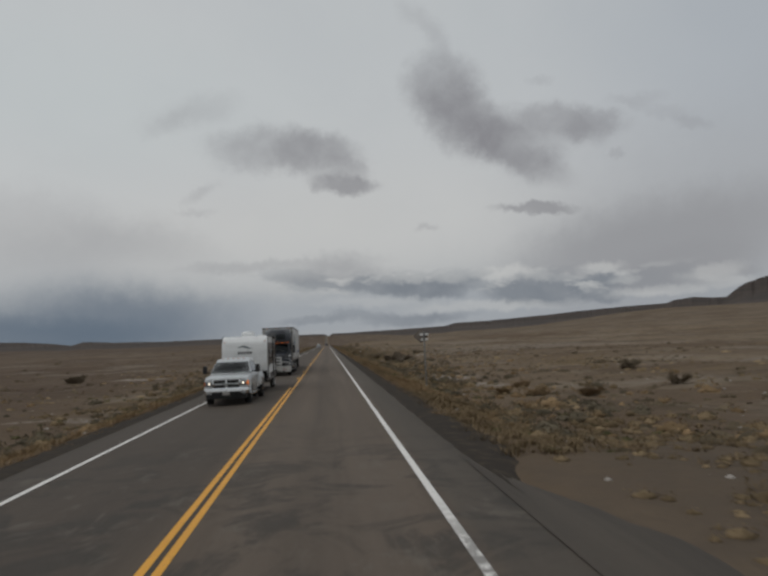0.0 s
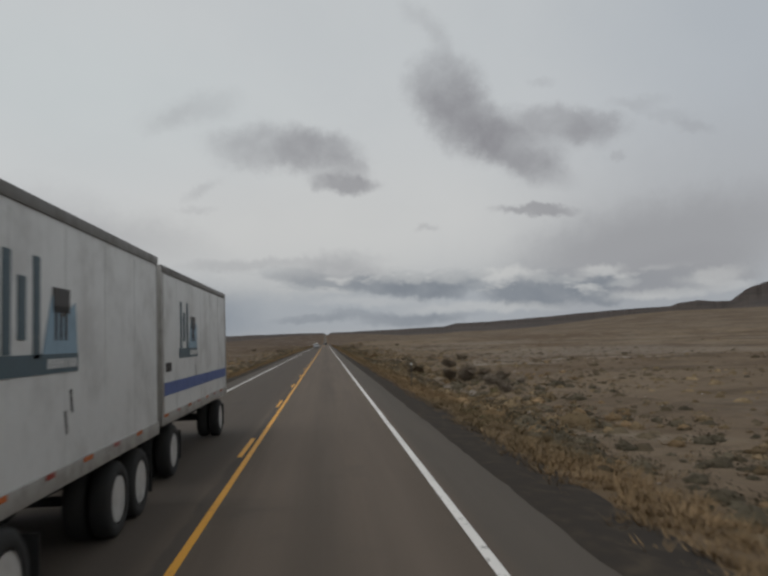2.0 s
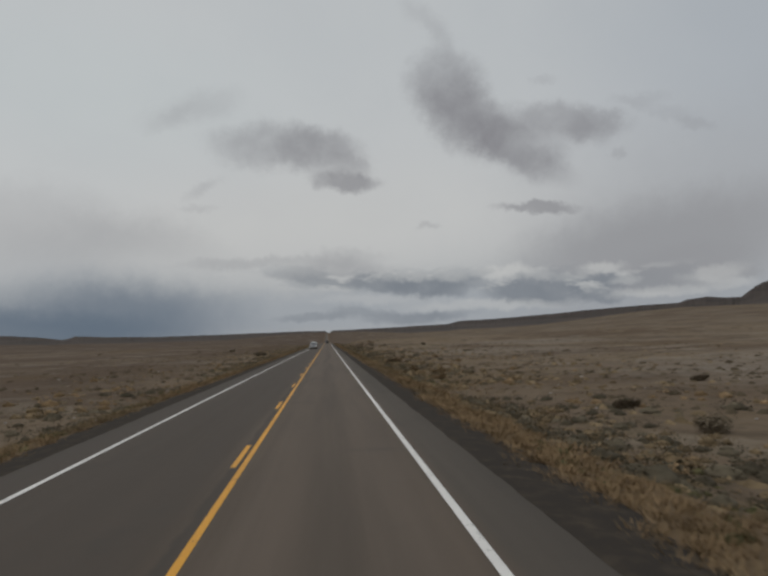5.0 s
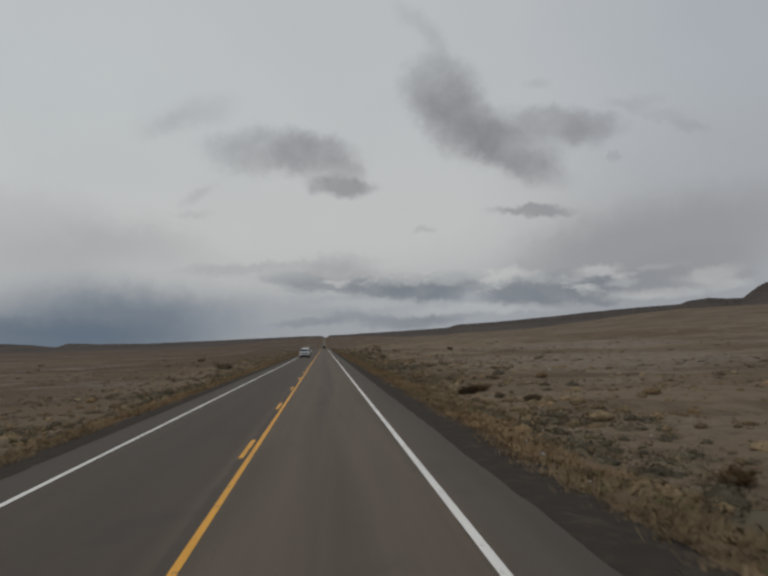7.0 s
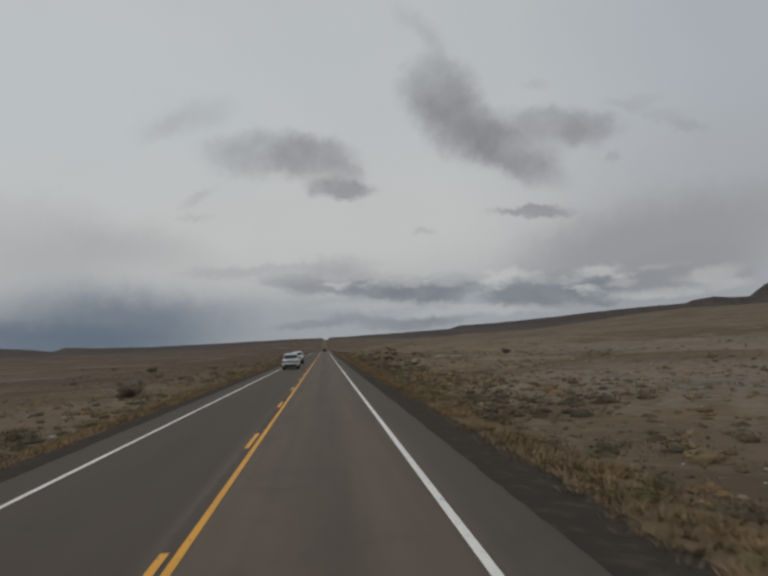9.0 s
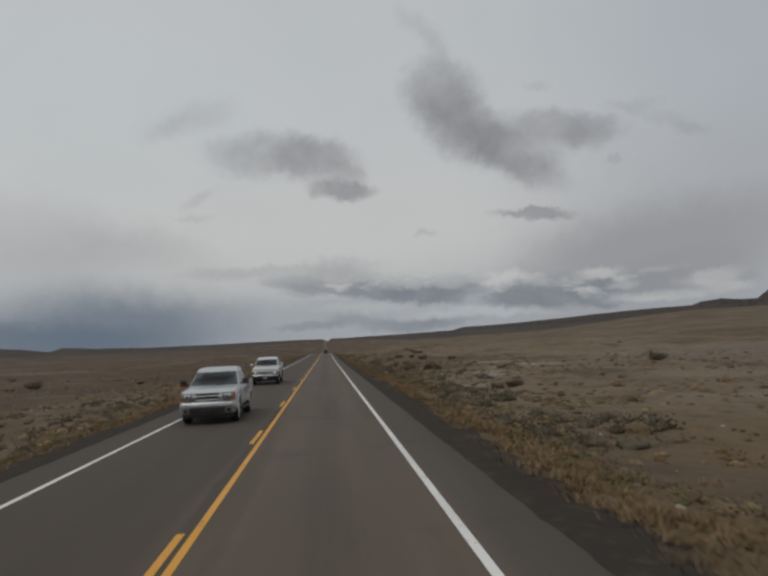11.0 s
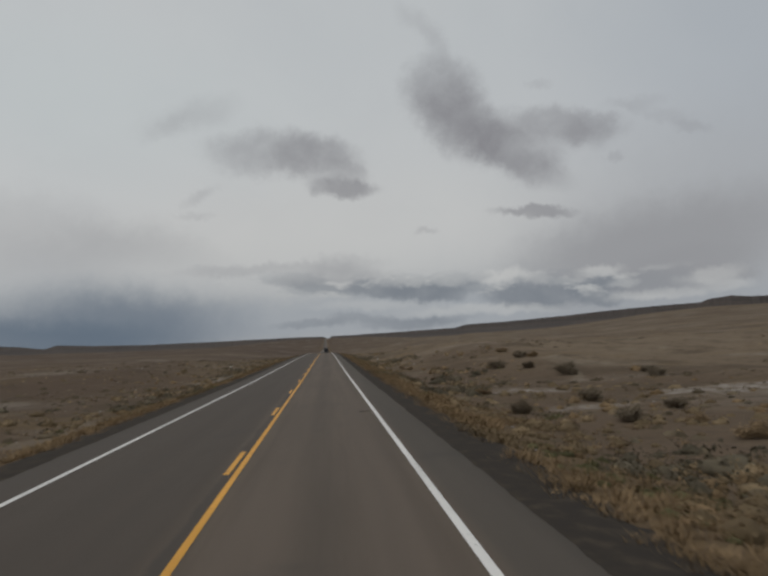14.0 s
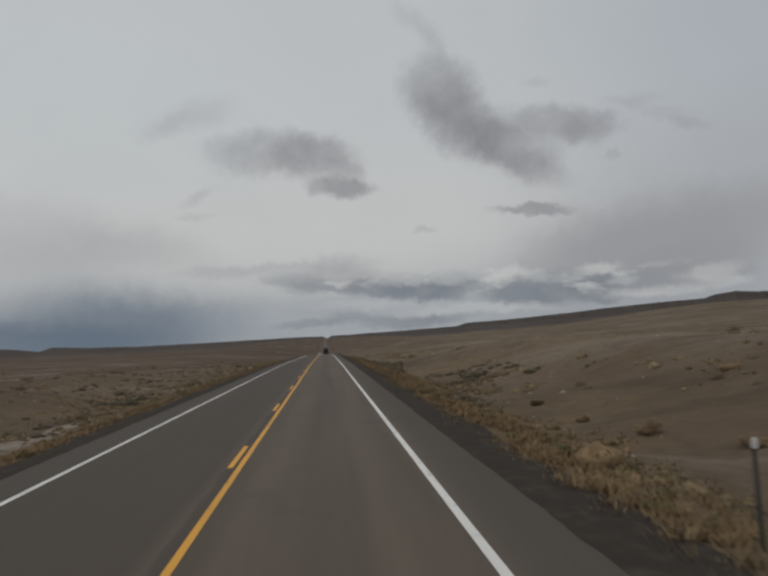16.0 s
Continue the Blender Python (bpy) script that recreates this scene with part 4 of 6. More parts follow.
def lathe(profile, x, y, z, segments=28, bm=None):
    """A solid of revolution about an axis across the road. profile: (offset along the axis, radius)."""
    bm = bm or bmesh.new()
    rings = [[bm.verts.new((x + o, y + r * math.cos(a), z + r * math.sin(a))) for a in (k * 2 * math.pi / segments for k in range(segments))] for o, r in profile]
    for p, q in zip(rings, rings[1:]):
        for k in range(segments):
            bm.faces.new((p[k], p[(k + 1) % segments], q[(k + 1) % segments], q[k]))
    bm.faces.new(rings[0])
    bm.faces.new(rings[-1])
    return bm


def loft(rings, bm=None):
    """A closed skin over rings of as many points each."""
    bm = bm or bmesh.new()
    rows = [[bm.verts.new(p) for p in ring] for ring in rings]
    n = len(rows[0])
    for p, q in zip(rows, rows[1:]):
        for k in range(n):
            bm.faces.new((p[k], p[(k + 1) % n], q[(k + 1) % n], q[k]))
    bm.faces.new(rows[0])
    bm.faces.new(rows[-1])
    return bm


def sheet(corners, thick, bm=None):
    """A flat or bent panel through its corners, given thickness along its normal."""
    bm = bm or bmesh.new()
    pts = [Vector(c) for c in corners]
    normal = (pts[1] - pts[0]).cross(pts[-1] - pts[0]).normalized() * thick
    low, high = [bm.verts.new(p) for p in pts], [bm.verts.new(p + normal) for p in pts]
    n = len(pts)
    bm.faces.new(low)
    bm.faces.new(high)
    for k in range(n):
        bm.faces.new((low[k], low[(k + 1) % n], high[(k + 1) % n], high[k]))
    return bm


def thing(name, x, y, z, label, category, group="", turn=0.0):
    root = new(name)
    root.empty_display_size = 0.2
    root.matrix_basis = pose(x, y, z, 0, 0, turn)
    return tagged(root, label, category, group)


# ---------------------------------------------------------------- roadside furniture
def make_delineators():
    places = [(6.6, 98.0, 1), (7.4, 272.0, 0), (9.2, 377.6, 0), (6.95, 482.8, 1), (-8.4, 155.0, 0), (-8.6, 275.0, 0), (-10.6, 391.5, 0), (-8.0, 489.0, 1)]
    for x, y, pale in places:
        z = float(land_z(x, y))
        post = thing("delineator_post", x, y, z, "slim steel marker post with a %s reflector on the verge" % ("white" if pale else "dark"), "marker post", "marker posts along the road")
        part("post", box(0, 0, 0.62, 0.055, 0.03, 1.44, 0.006), POST_DARK, post)
        part("reflector", box(0, -0.022, 1.27, 0.075, 0.012, 0.13, 0.004), REFLECTOR if pale else POST_DARK, post)


def make_sign():
    x, y = 7.65, 40.6
    sign = thing("road_sign", x, y, float(land_z(x, y)), "brown-backed diamond sign on a steel post with white boxes", "road sign")
    part("post", box(0, 0, 1.55, 0.07, 0.05, 3.3, 0.008), STEEL, sign)
    d = 0.42
    part("panel", sheet([(-0.20 - d, 0.06, 2.96), (-0.20, 0.06, 2.96 - d), (-0.20 + d, 0.06, 2.96), (-0.20, 0.06, 2.96 + d)], 0.006), BROWN_BACK, sign, "dull brown diamond panel seen from behind")
    for z, w in ((3.04, 0.18), (2.76, 0.14)):
        for s in (-1, 1):
            part("box", box(s * (0.06 + w / 2), -0.05, z, w, 0.10, 0.13, 0.015), REFLECTOR, sign, "small white box")
            part("bracket", box(s * (0.05 + w / 2), 0.005, z - 0.07, 0.04, 0.05, 0.05, 0.005), POST_DARK, sign)


def make_scraps():
    """Torn bits of tyre tread lying on the asphalt, and pale litter in the gravel."""
    rng = random.Random(5)
    for x, y, size in SCRAP_PLACES:
        bm = bmesh.new()
        rings = []
        for k in range(7):
            u = k / 6 - 0.5
            lift = 0.02 + 0.03 * (1 - 4 * u * u) + rng.uniform(-0.008, 0.008)
            wide = 0.05 * (1 - 1.4 * u * u) + rng.uniform(-0.01, 0.01)
            rings.append([(u, -wide, lift - 0.02), (u, wide, lift - 0.02), (u, wide * 0.9, lift), (u, -wide * 0.9, lift)])
        ob = part("tyre_scrap", loft(rings, bm), SCRAP_RUBBER, None)
        ob.matrix_basis = pose(x, y, float(road_z(y) + bank(y) * x) + 0.012, 0, 0, rng.uniform(0, 180)) @ Matrix.Scale(size, 4)
        tagged(ob, "torn black strip of tyre tread lying on asphalt", "tyre scrap", "tyre scraps on the road")
    for x, y, size in [(5.75, 246.6, 0.10), (6.2, 261.2, 0.13), (5.4, 382.6, 0.13), (5.4, 381.0, 0.11), (9.6, 392.4, 0.13)]:
        bm = box(0, 0, 0.10, 1.0, 0.5, 0.16, 0.05)
        for v in bm.verts:
            v.co += Vector((rng.uniform(-0.08, 0.08), rng.uniform(-0.08, 0.08), rng.uniform(-0.03, 0.03)))
        ob = part("litter_scrap", bm, REFLECTOR, None)
        ob.matrix_basis = pose(x, y, float(land_z(x, y)) + 0.05, 0, 0, rng.uniform(0, 180)) @ Matrix.Scale(size, 4)
        tagged(ob, "crumpled white scrap of litter on the verge", "litter", "litter on the verge")


SCRAP_RUBBER = painted("torn_tread_rubber", (0.020, 0.020, 0.020), 0.9, dirt=0.4)
SCRAP_PLACES = [(2.29, 229.6, 0.22), (2.66, 363.3, 0.34), (3.29, 440.3, 0.45)]
make_delineators()
make_sign()
make_scraps()

# ---------------------------------------------------------------- vehicles
SILVER = painted("silver_car_paint", (0.56, 0.585, 0.595), 0.30, 0.60, dirt=0.20, dirt_colour=(0.16, 0.14, 0.12), coat=0.3)
WHITE_CAR = painted("white_car_paint", (0.63, 0.64, 0.64), 0.30, 0.0, dirt=0.16, coat=0.5)
NAVY = painted("near_black_truck_paint", (0.010, 0.012, 0.018), 0.32, 0.0, dirt=0.25, dirt_colour=(0.024, 0.022, 0.022), spec=0.36)
GLASS = painted("tinted_glass", (0.008, 0.012, 0.013), 0.07, 0.0, dirt=0.08, dirt_colour=(0.04, 0.04, 0.038), spec=0.42)
RUBBER = painted("tyre_rubber", (0.015, 0.015, 0.015), 0.85, dirt=0.35, dirt_colour=(0.045, 0.040, 0.035))
BLACK = painted("black_plastic", (0.015, 0.015, 0.016), 0.6, dirt=0.35, dirt_colour=(0.05, 0.045, 0.04))
FRAME = painted("black_chassis_steel", (0.018, 0.018, 0.020), 0.7, 0.2, dirt=0.5, dirt_colour=(0.05, 0.045, 0.04))
CHROME = painted("chrome", (0.62, 0.63, 0.64), 0.16, 1.0, dirt=0.18)
ALLOY = painted("alloy_wheel", (0.50, 0.50, 0.49), 0.40, 0.35, dirt=0.30)
BUMPER_WHITE = painted("dusty_white_bumper", (0.58, 0.57, 0.54), 0.5, dirt=0.45, size=4.0)
BARS = painted("dull_aluminium_bar", (0.50, 0.50, 0.49), 0.4, 0.5, dirt=0.35)
LENS = painted("headlight_lens", (0.27, 0.28, 0.29), 0.10, 0.5, dirt=0.15)
AMBER = painted("amber_lens", (0.40, 0.105, 0.03), 0.2, dirt=0.1)
RED_LENS = painted("red_lens", (0.20, 0.018, 0.014), 0.3, dirt=0.2)
TRAILER_WHITE = painted("dusty_white_trailer_panel", (0.56, 0.565, 0.56), 0.45, dirt=0.30, size=0.9)
TRAILER_RAIL = painted("dark_aluminium_rail", (0.16, 0.155, 0.145), 0.5, 0.6, dirt=0.4)
TRAILER_POST = painted("grey_aluminium_post", (0.34, 0.33, 0.31), 0.5, 0.6, dirt=0.4)
BLUE_STRIPE = painted("blue_stripe", (0.045, 0.085, 0.25), 0.45, dirt=0.3)
DARK_GRAPHIC = painted("dark_teal_graphic", (0.050, 0.085, 0.105), 0.5, dirt=0.2)
PALE_GRAPHIC = painted("pale_blue_graphic", (0.20, 0.30, 0.38), 0.5, dirt=0.2)
BLACK_GRAPHIC = painted("black_graphic", (0.025, 0.022, 0.022), 0.5, dirt=0.2)
RED_GRAPHIC = painted("dull_red_graphic", (0.28, 0.045, 0.030), 0.5, dirt=0.3)
CAMPER_WHITE = painted("white_camper_siding", (0.68, 0.69, 0.69), 0.42, dirt=0.16, size=1.2)
CAMPER_TAUPE = painted("taupe_camper_siding", (0.125, 0.112, 0.102), 0.45, dirt=0.2)
CAMPER_DARK = painted("dark_grey_camper_skirt", (0.055, 0.050, 0.048), 0.5, dirt=0.3)


def make_lit(name, colour, power):
    m, tree, b = material(name, 0.2)
    b.inputs["Base Color"].default_value = (*colour, 1)
    b.inputs["Emission Color"].default_value = (*colour, 1)
    b.inputs["Emission Strength"].default_value = power
    return m


HEADLIGHT_ON, AMBER_ON = make_lit("lit_headlight", (1.0, 0.88, 0.70), 0.85), make_lit("lit_amber_lamp", (0.9, 0.24, 0.05), 0.30)


def cut_through(ob, cuts):
    """Round openings across a part: (along, height, radius)."""
    for y, z, r in cuts:
        cutter = part("cutter", lathe([(-3, r), (3, r)], 0, y, z, 40), BLACK, ob.parent)
        mod = ob.modifiers.new("arch", "BOOLEAN")
        mod.operation, mod.object, mod.solver = "DIFFERENCE", cutter, "EXACT"
        bpy.context.view_layer.update()
        done = bpy.data.meshes.new_from_object(ob.evaluated_get(bpy.context.evaluated_depsgraph_get()))
        ob.modifiers.clear()
        ob.data = done
        bpy.data.objects.remove(cutter)
    return ob


def wheel(parent, x, y, r, width, rim_mat, spokes=6, dual=False):
    side = 1 if x > 0 else -1
    inner = x - side * width
    prof = [(inner, r * 0.62), (inner, r * 0.9), (inner + side * 0.04, r), (x - side * 0.04, r), (x, r * 0.9), (x, r * 0.66), (x - side * 0.05, r * 0.60)]
    tyre = part("wheel", lathe(prof, 0, y, r, 36), RUBBER, parent, "", True)
    if dual:
        off = x - side * (width + 0.06)
        part("inner_wheel", lathe([(off - side * width, r * 0.6), (off - side * width, r * 0.9), (off - side * width * 0.8, r), (off - side * 0.04, r), (off, r * 0.9), (off, r * 0.5)], 0, y, r, 30), RUBBER, parent, "", True)
    dish = 0.16 if dual else 0.035
    bm = lathe([(x - side * 0.012, r * 0.66), (x - side * 0.012, r * 0.61), (x - side * dish, r * 0.55), (x - side * dish, r * 0.22), (x - side * (dish - 0.05), r * 0.20), (x - side * (dish - 0.06), r * 0.05)], 0, y, r, 30)
    if spokes:
        bm.free()
        # plain black disc puts the recess's shade behind the spokes
        part("recess_disc", lathe([(x - side * 0.10, r * 0.58), (x - side * 0.11, r * 0.2)], 0, y, r, 24), BLACK, tyre, "black disc for the shaded recess behind the spokes")
        bm = lathe([(x - side * 0.012, r * 0.66), (x - side * 0.006, r * 0.62), (x - side * 0.02, r * 0.56), (x - side * 0.09, r * 0.555), (x - side * 0.09, r * 0.60)], 0, y, r, 30)
        caps = [g for g in bm.faces if len(g.verts) > 4]
        bmesh.ops.delete(bm, geom=caps, context="FACES")
        lathe([(x - side * 0.05, r * 0.16), (x - side * 0.012, r * 0.14), (x - side * 0.006, r * 0.05)], 0, y, r, 16, bm)
        for k in range(spokes):
            a = k * 2 * math.pi / spokes
            box(x - side * 0.022, y + math.cos(a) * r * 0.36, r + math.sin(a) * r * 0.36, 0.03, r * 0.46, r * 0.15, 0.008, bm, Matrix.Rotation(a, 4, "X"))
    else:
        drum = side * (dish - 0.010)
        part("brake_drum", lathe([(x - drum, r * 0.46), (x - drum + side * 0.012, r * 0.44), (x - drum + side * 0.014, r * 0.24)], 0, y, r, 24), FRAME, tyre, "dark dished wheel centre")
        for k in range(10):
            a = k * 2 * math.pi / 10
            box(x - side * (dish - 0.012), y + math.cos(a) * r * 0.36, r + math.sin(a) * r * 0.36, 0.03, 0.03, 0.03, 0.0, bm)
    part("rim", bm, rim_mat, tyre, "pale metal rim")
    return tyre


def half_ring(y, pts):
    """A closed section across the vehicle from its right half, bottom to top."""
    return [(x, y, z) for x, z in pts] + [(-x, y, z) for x, z in reversed(pts)]


def flat_ring(z, y0, y1, w, corner, bow=0.0):
    """A level section of a cab with cut corners and a bowed front."""
    half = [(0.0, y0 - bow), (w * 0.55, y0 - bow * 0.7), (w - corner, y0), (w, y0 + corner * 1.5), (w, y1 - corner), (w - corner, y1)]
    return [(x, y, z) for x, y in half] + [(-x, y, z) for x, y in reversed(half[1:])]


def mix(a, b, t):
    return a + (b - a) * t


def make_pickup(x, y, style, paint, label, group, length, wheelbase, lit=False):
    """A four-door pickup facing against the drive, its front bumper at y."""
    t = thing("pickup_truck", x, y, 0, label, "pickup truck", group)
    ram, modern = style == "cross", style == "bars"
    r, axle = (0.42, 1.0) if ram else ((0.42, 0.95) if modern else (0.45, 0.95))
    rear = axle + wheelbase
    w = 0.98 if not style == "plain" else 0.97
    cab_end = rear - 0.62
    up = 0.08 if ram else (0.03 if modern else 0.10)

    def sec(yy, zs, zb, zt, ww):
        return half_ring(yy, [(ww * 0.90, zs), (ww * 0.985, zs + 0.10), (ww, mix(zs, zb, 0.55)), (ww * 0.985, zb), (ww * 0.93, zb + (zt - zb) * 0.75), (ww * 0.80, zt), (ww * 0.3, zt + 0.015)])
    nose = 0.10
    body = part("body", loft([sec(nose, 0.52, 0.93 + up, 1.07 + up, w * 0.93), sec(nose + 0.07, 0.50, 0.96 + up, 1.12 + up, w * 0.975), sec(nose + 0.35, 0.48, 1.00 + up, 1.17 + up, w), sec(1.0, 0.46, 1.03 + up, 1.20 + up, w),
                              sec(1.50, 0.45, 1.06 + up, 1.23 + up, w), sec(1.70, 0.45, 1.08 + up, 1.27 + up, w), sec(cab_end - 0.02, 0.45, 1.10 + up, 1.28 + up, w), sec(cab_end, 0.46, 1.10 + up, 1.27 + up, w * 0.985)]), paint, t)
    cut_through(body, [(axle, r, r + 0.085)])
    # cab
    z0, z1, z2, z3 = 1.24 + up, 1.74 + up, 1.86 + up, 1.90 + up
    y0, y1 = (1.62, 2.42) if modern else (1.52, 2.32)
    hw0, hw1 = w * 0.93, w * 0.77
    roof = loft([flat_ring(z0, y0, cab_end, hw0, 0.045, 0.13), flat_ring(z1, y1, cab_end - 0.10, hw1, 0.05, 0.10), flat_ring(z2, y1 + 0.17, cab_end - 0.18, hw1 * 0.93, 0.10, 0.06), flat_ring(z3, y1 + 0.55, cab_end - 0.42, hw1 * 0.70, 0.12, 0.02)])
    part("cab", roof, paint, t)

    def front(z, out=0.022):
        k = (z - z0) / (z1 - z0)
        return mix(y0, y1, k) - out, mix(hw0, hw1, k), mix(0.13, 0.10, k)
    bm = bmesh.new()
    rows = []
    for z in (z0 + 0.035, (z0 + z1) / 2, z1 - 0.01):
        yy, hw, bow = front(z)
        rows.append([bm.verts.new((u * (hw - 0.035), yy - bow * (1 - u * u), z)) for u in (-1, -0.5, 0, 0.5, 1)])
    for p, q in zip(rows, rows[1:]):
        for k in range(4):
            bm.faces.new((p[k], p[k + 1], q[k + 1], q[k]))
    bmesh.ops.solidify(bm, geom=bm.faces[:], thickness=0.012)
    part("windscreen", bm, GLASS, t)
    split = mix(y0, cab_end, 0.60)
    for s in (-1, 1):
        for a_lo, a_hi, b_lo, b_hi in ((y0 + 0.20, y1 + 0.06, split - 0.025, split - 0.02), (split + 0.025, split + 0.03, cab_end - 0.12, cab_end - 0.22)):
            lo, hi = z0 + 0.035, z1 - 0.015
            corners = [(s * (hw0 - 0.012), a_lo, lo), (s * (hw0 - 0.012), b_lo, lo), (s * (hw1 + 0.002), b_hi, hi), (s * (hw1 + 0.002), a_hi, hi)]
            part("side_window", sheet(corners if s > 0 else corners[::-1], 0.014), GLASS, t)
        part("door_handle", box(s * (w + 0.012), split - 0.12, 1.06 + up, 0.03, 0.17, 0.035, 0.008), CHROME if ram else BLACK, t)
        part("door_handle", box(s * (w + 0.012), cab_end - 0.20, 1.06 + up, 0.03, 0.17, 0.035, 0.008), CHROME if ram else BLACK, t)
        for seam in (1.62, split, cab_end - 0.05):
            part("door_seam", box(s * (w * 0.997), seam, 0.86 + up / 2, 0.008, 0.007, 0.62, 0.0), BLACK, t)
        if not ram:
            part("side_moulding", box(s * (w + 0.004), (1.62 + cab_end) / 2, 0.72 + up / 2, 0.020, cab_end - 1.75, 0.055, 0.009), paint if modern else WHITE_CAR, t)
        # mirrors
        tall = 0.36 if ram else 0.22
        m = part("mirror", box(s * (w + (0.20 if ram else 0.15)), 1.80, 1.36 + up + (0.06 if ram else 0), (0.20 if style == "plain" else 0.25) if not ram else 0.20, 0.13, tall * (0.85 if style == "plain" else 1.0), 0.062 if style == "plain" else 0.045), paint if style == "plain" else BLACK, t)
        if modern:
            part("turn_lamp", box(s * (w + 0.17), 1.735, 1.30 + up, 0.17, 0.012, 0.05, 0.004), RED_LENS, m, "small dark amber repeater lamp")
        part("mirror_arm", box(s * (w + 0.05), 1.80, 1.29 + up, 0.20, 0.06, 0.06, 0.012), BLACK, m)
        part("running_board", box(s * (w - 0.02), (axle + rear) / 2, 0.40, 0.17, wheelbase - 1.25, 0.06, 0.02), CHROME if ram else BLACK, t)
        # wheel-arch lips
        for yc in (axle, rear):
            bm = bmesh.new()
            pts = [(yc + math.cos(a) * (r + 0.10), r + math.sin(a) * (r + 0.10)) for a in np.linspace(0.15, math.pi - 0.15, 15)]
            for p, q in zip(pts, pts[1:]):
                rod((s * (w + 0.008), p[0], p[1]), (s * (w + 0.008), q[0], q[1]), 0.030, bm, 6)
            part("wheel_arch_trim", bm, BLACK if style == "plain" else paint, t)
    # bed
    bed0, bed1, rail = cab_end + 0.02, length - 0.08, 1.33 + up
    for s in (-1, 1):
        side = part("bed_side", box(s * (w - 0.06), (bed0 + bed1) / 2, (0.52 + rail) / 2, 0.12, bed1 - bed0, rail - 0.52, 0.05), paint, t)
        cut_through(side, [(rear, r, r + 0.085)])
        part("rail_cap", box(s * (w - 0.06), (bed0 + bed1) / 2, rail + 0.012, 0.10, bed1 - bed0 - 0.05, 0.025, 0.008), BLACK, t)
        if ram:
            fender = [half_ring(yy, [(0.0, 0.62), (ww, 0.62), (ww, 0.98), (ww * 0.6, 1.20), (0.0, 1.22)]) for yy, ww in ((rear - 0.72, 0.03), (rear - 0.5, 0.17), (rear, 0.20), (rear + 0.5, 0.17), (rear + 0.72, 0.03))]
            f = part("rear_fender", loft([[(px + s * w, py, pz) for px, py, pz in ring] for ring in fender]), paint, t, "wide bulging rear fender", False)
            cut_through(f, [(rear, r, r + 0.07)])
    part("tailgate", box(0, bed1 - 0.03, (0.62 + rail) / 2, 2 * w - 0.26, 0.07, rail - 0.62, 0.015), paint, t)
    part("bed_floor", box(0, (bed0 + bed1) / 2, 0.80, 2 * w - 0.26, bed1 - bed0 - 0.1, 0.05, 0.0), BLACK, t)
    part("bed_front", box(0, bed0 + 0.02, (0.78 + rail) / 2, 2 * w - 0.26, 0.05, rail - 0.80, 0.01), paint, t)
    part("rear_bumper", box(0, length - 0.03, 0.60, 2 * w - 0.10, 0.14, 0.20, 0.04), CHROME, t)
    for s in (-1, 1):
        part("tail_lamp", box(s * (w - 0.085), length - 0.050, 1.10, 0.12, 0.05, 0.36, 0.01), RED_LENS, t)
    part("underbody", box(0, length / 2, 0.50, 1.5, length - 1.0, 0.14, 0.0), FRAME, t)
    for yc in (axle, rear):
        part("axle", rod((-w + 0.25, yc, r), (w - 0.25, yc, r), 0.05), FRAME, t)
        part("wheel_well", box(0, yc, 0.80, 2 * (w - 0.24), 0.95, 0.26), FRAME, t)
        for s in (-1, 1):
            bm = bmesh.new()
            arc = [(yc + math.cos(a) * (r + 0.078), r + math.sin(a) * (r + 0.078)) for a in np.linspace(0.0, math.pi, 17)]
            rims = [[bm.verts.new((s * (w - d), p, q)) for p, q in arc] for d in (0.025, 0.36)]
            for k in range(16):
                bm.faces.new((rims[0][k], rims[0][k + 1], rims[1][k + 1], rims[1][k]))
            bm.faces.new(rims[1])
            part("wheel_liner", bm, BLACK, t)
            wide = w + 0.17 if (ram and yc == rear) else w
            wheel(t, s * (wide - 0.005), yc, r, 0.27, CHROME if ram else ALLOY, 0 if ram else 6, dual=ram and yc == rear)
    # nose
    g0, g1 = (0.74 + up, 1.06 + up) if modern else ((0.66 + up, 1.02 + up) if ram else (0.74, 0.99))
    gw = 0.56 if ram else (0.49 if modern else 0.50)
    grille = part("grille", box(0, nose - 0.005, (g0 + g1) / 2, 2 * gw, 0.05, g1 - g0, 0.02), BLACK, t, "black grille in a bright frame")
    bright = CHROME if not style == "plain" else WHITE_CAR
    bm = box(0, nose - 0.03, g1, 2 * gw + 0.04, 0.06, 0.055, 0.015)
    box(0, nose - 0.03, g0, 2 * gw + 0.04, 0.06, 0.05, 0.015, bm)
    for s in (-1, 1):
        box(s * gw, nose - 0.03, (g0 + g1) / 2, 0.055, 0.06, g1 - g0, 0.015, bm)
    part("grille_frame", bm, bright, grille)
    bm = bmesh.new()
    if ram:
        box(0, nose - 0.025, (g0 + g1) / 2, 2 * gw, 0.05, 0.05, 0.01, bm)
        box(0, nose - 0.025, (g0 + g1) / 2, 0.09, 0.05, g1 - g0, 0.01, bm)
        part("grille_bar", bm, paint, grille)
    elif modern:
        for k in (0.24, 0.66):
            box(0, nose - 0.035, mix(g0, g1, k), 2 * gw - 0.05, 0.05, 0.070, 0.015, bm)
        for u in (-1, 1):
            box(u * (gw - 0.07), nose - 0.04, (g0 + g1) / 2, 0.06, 0.05, (g1 - g0) * 0.8, 0.015, bm)
        part("grille_bar", bm, CHROME, grille)
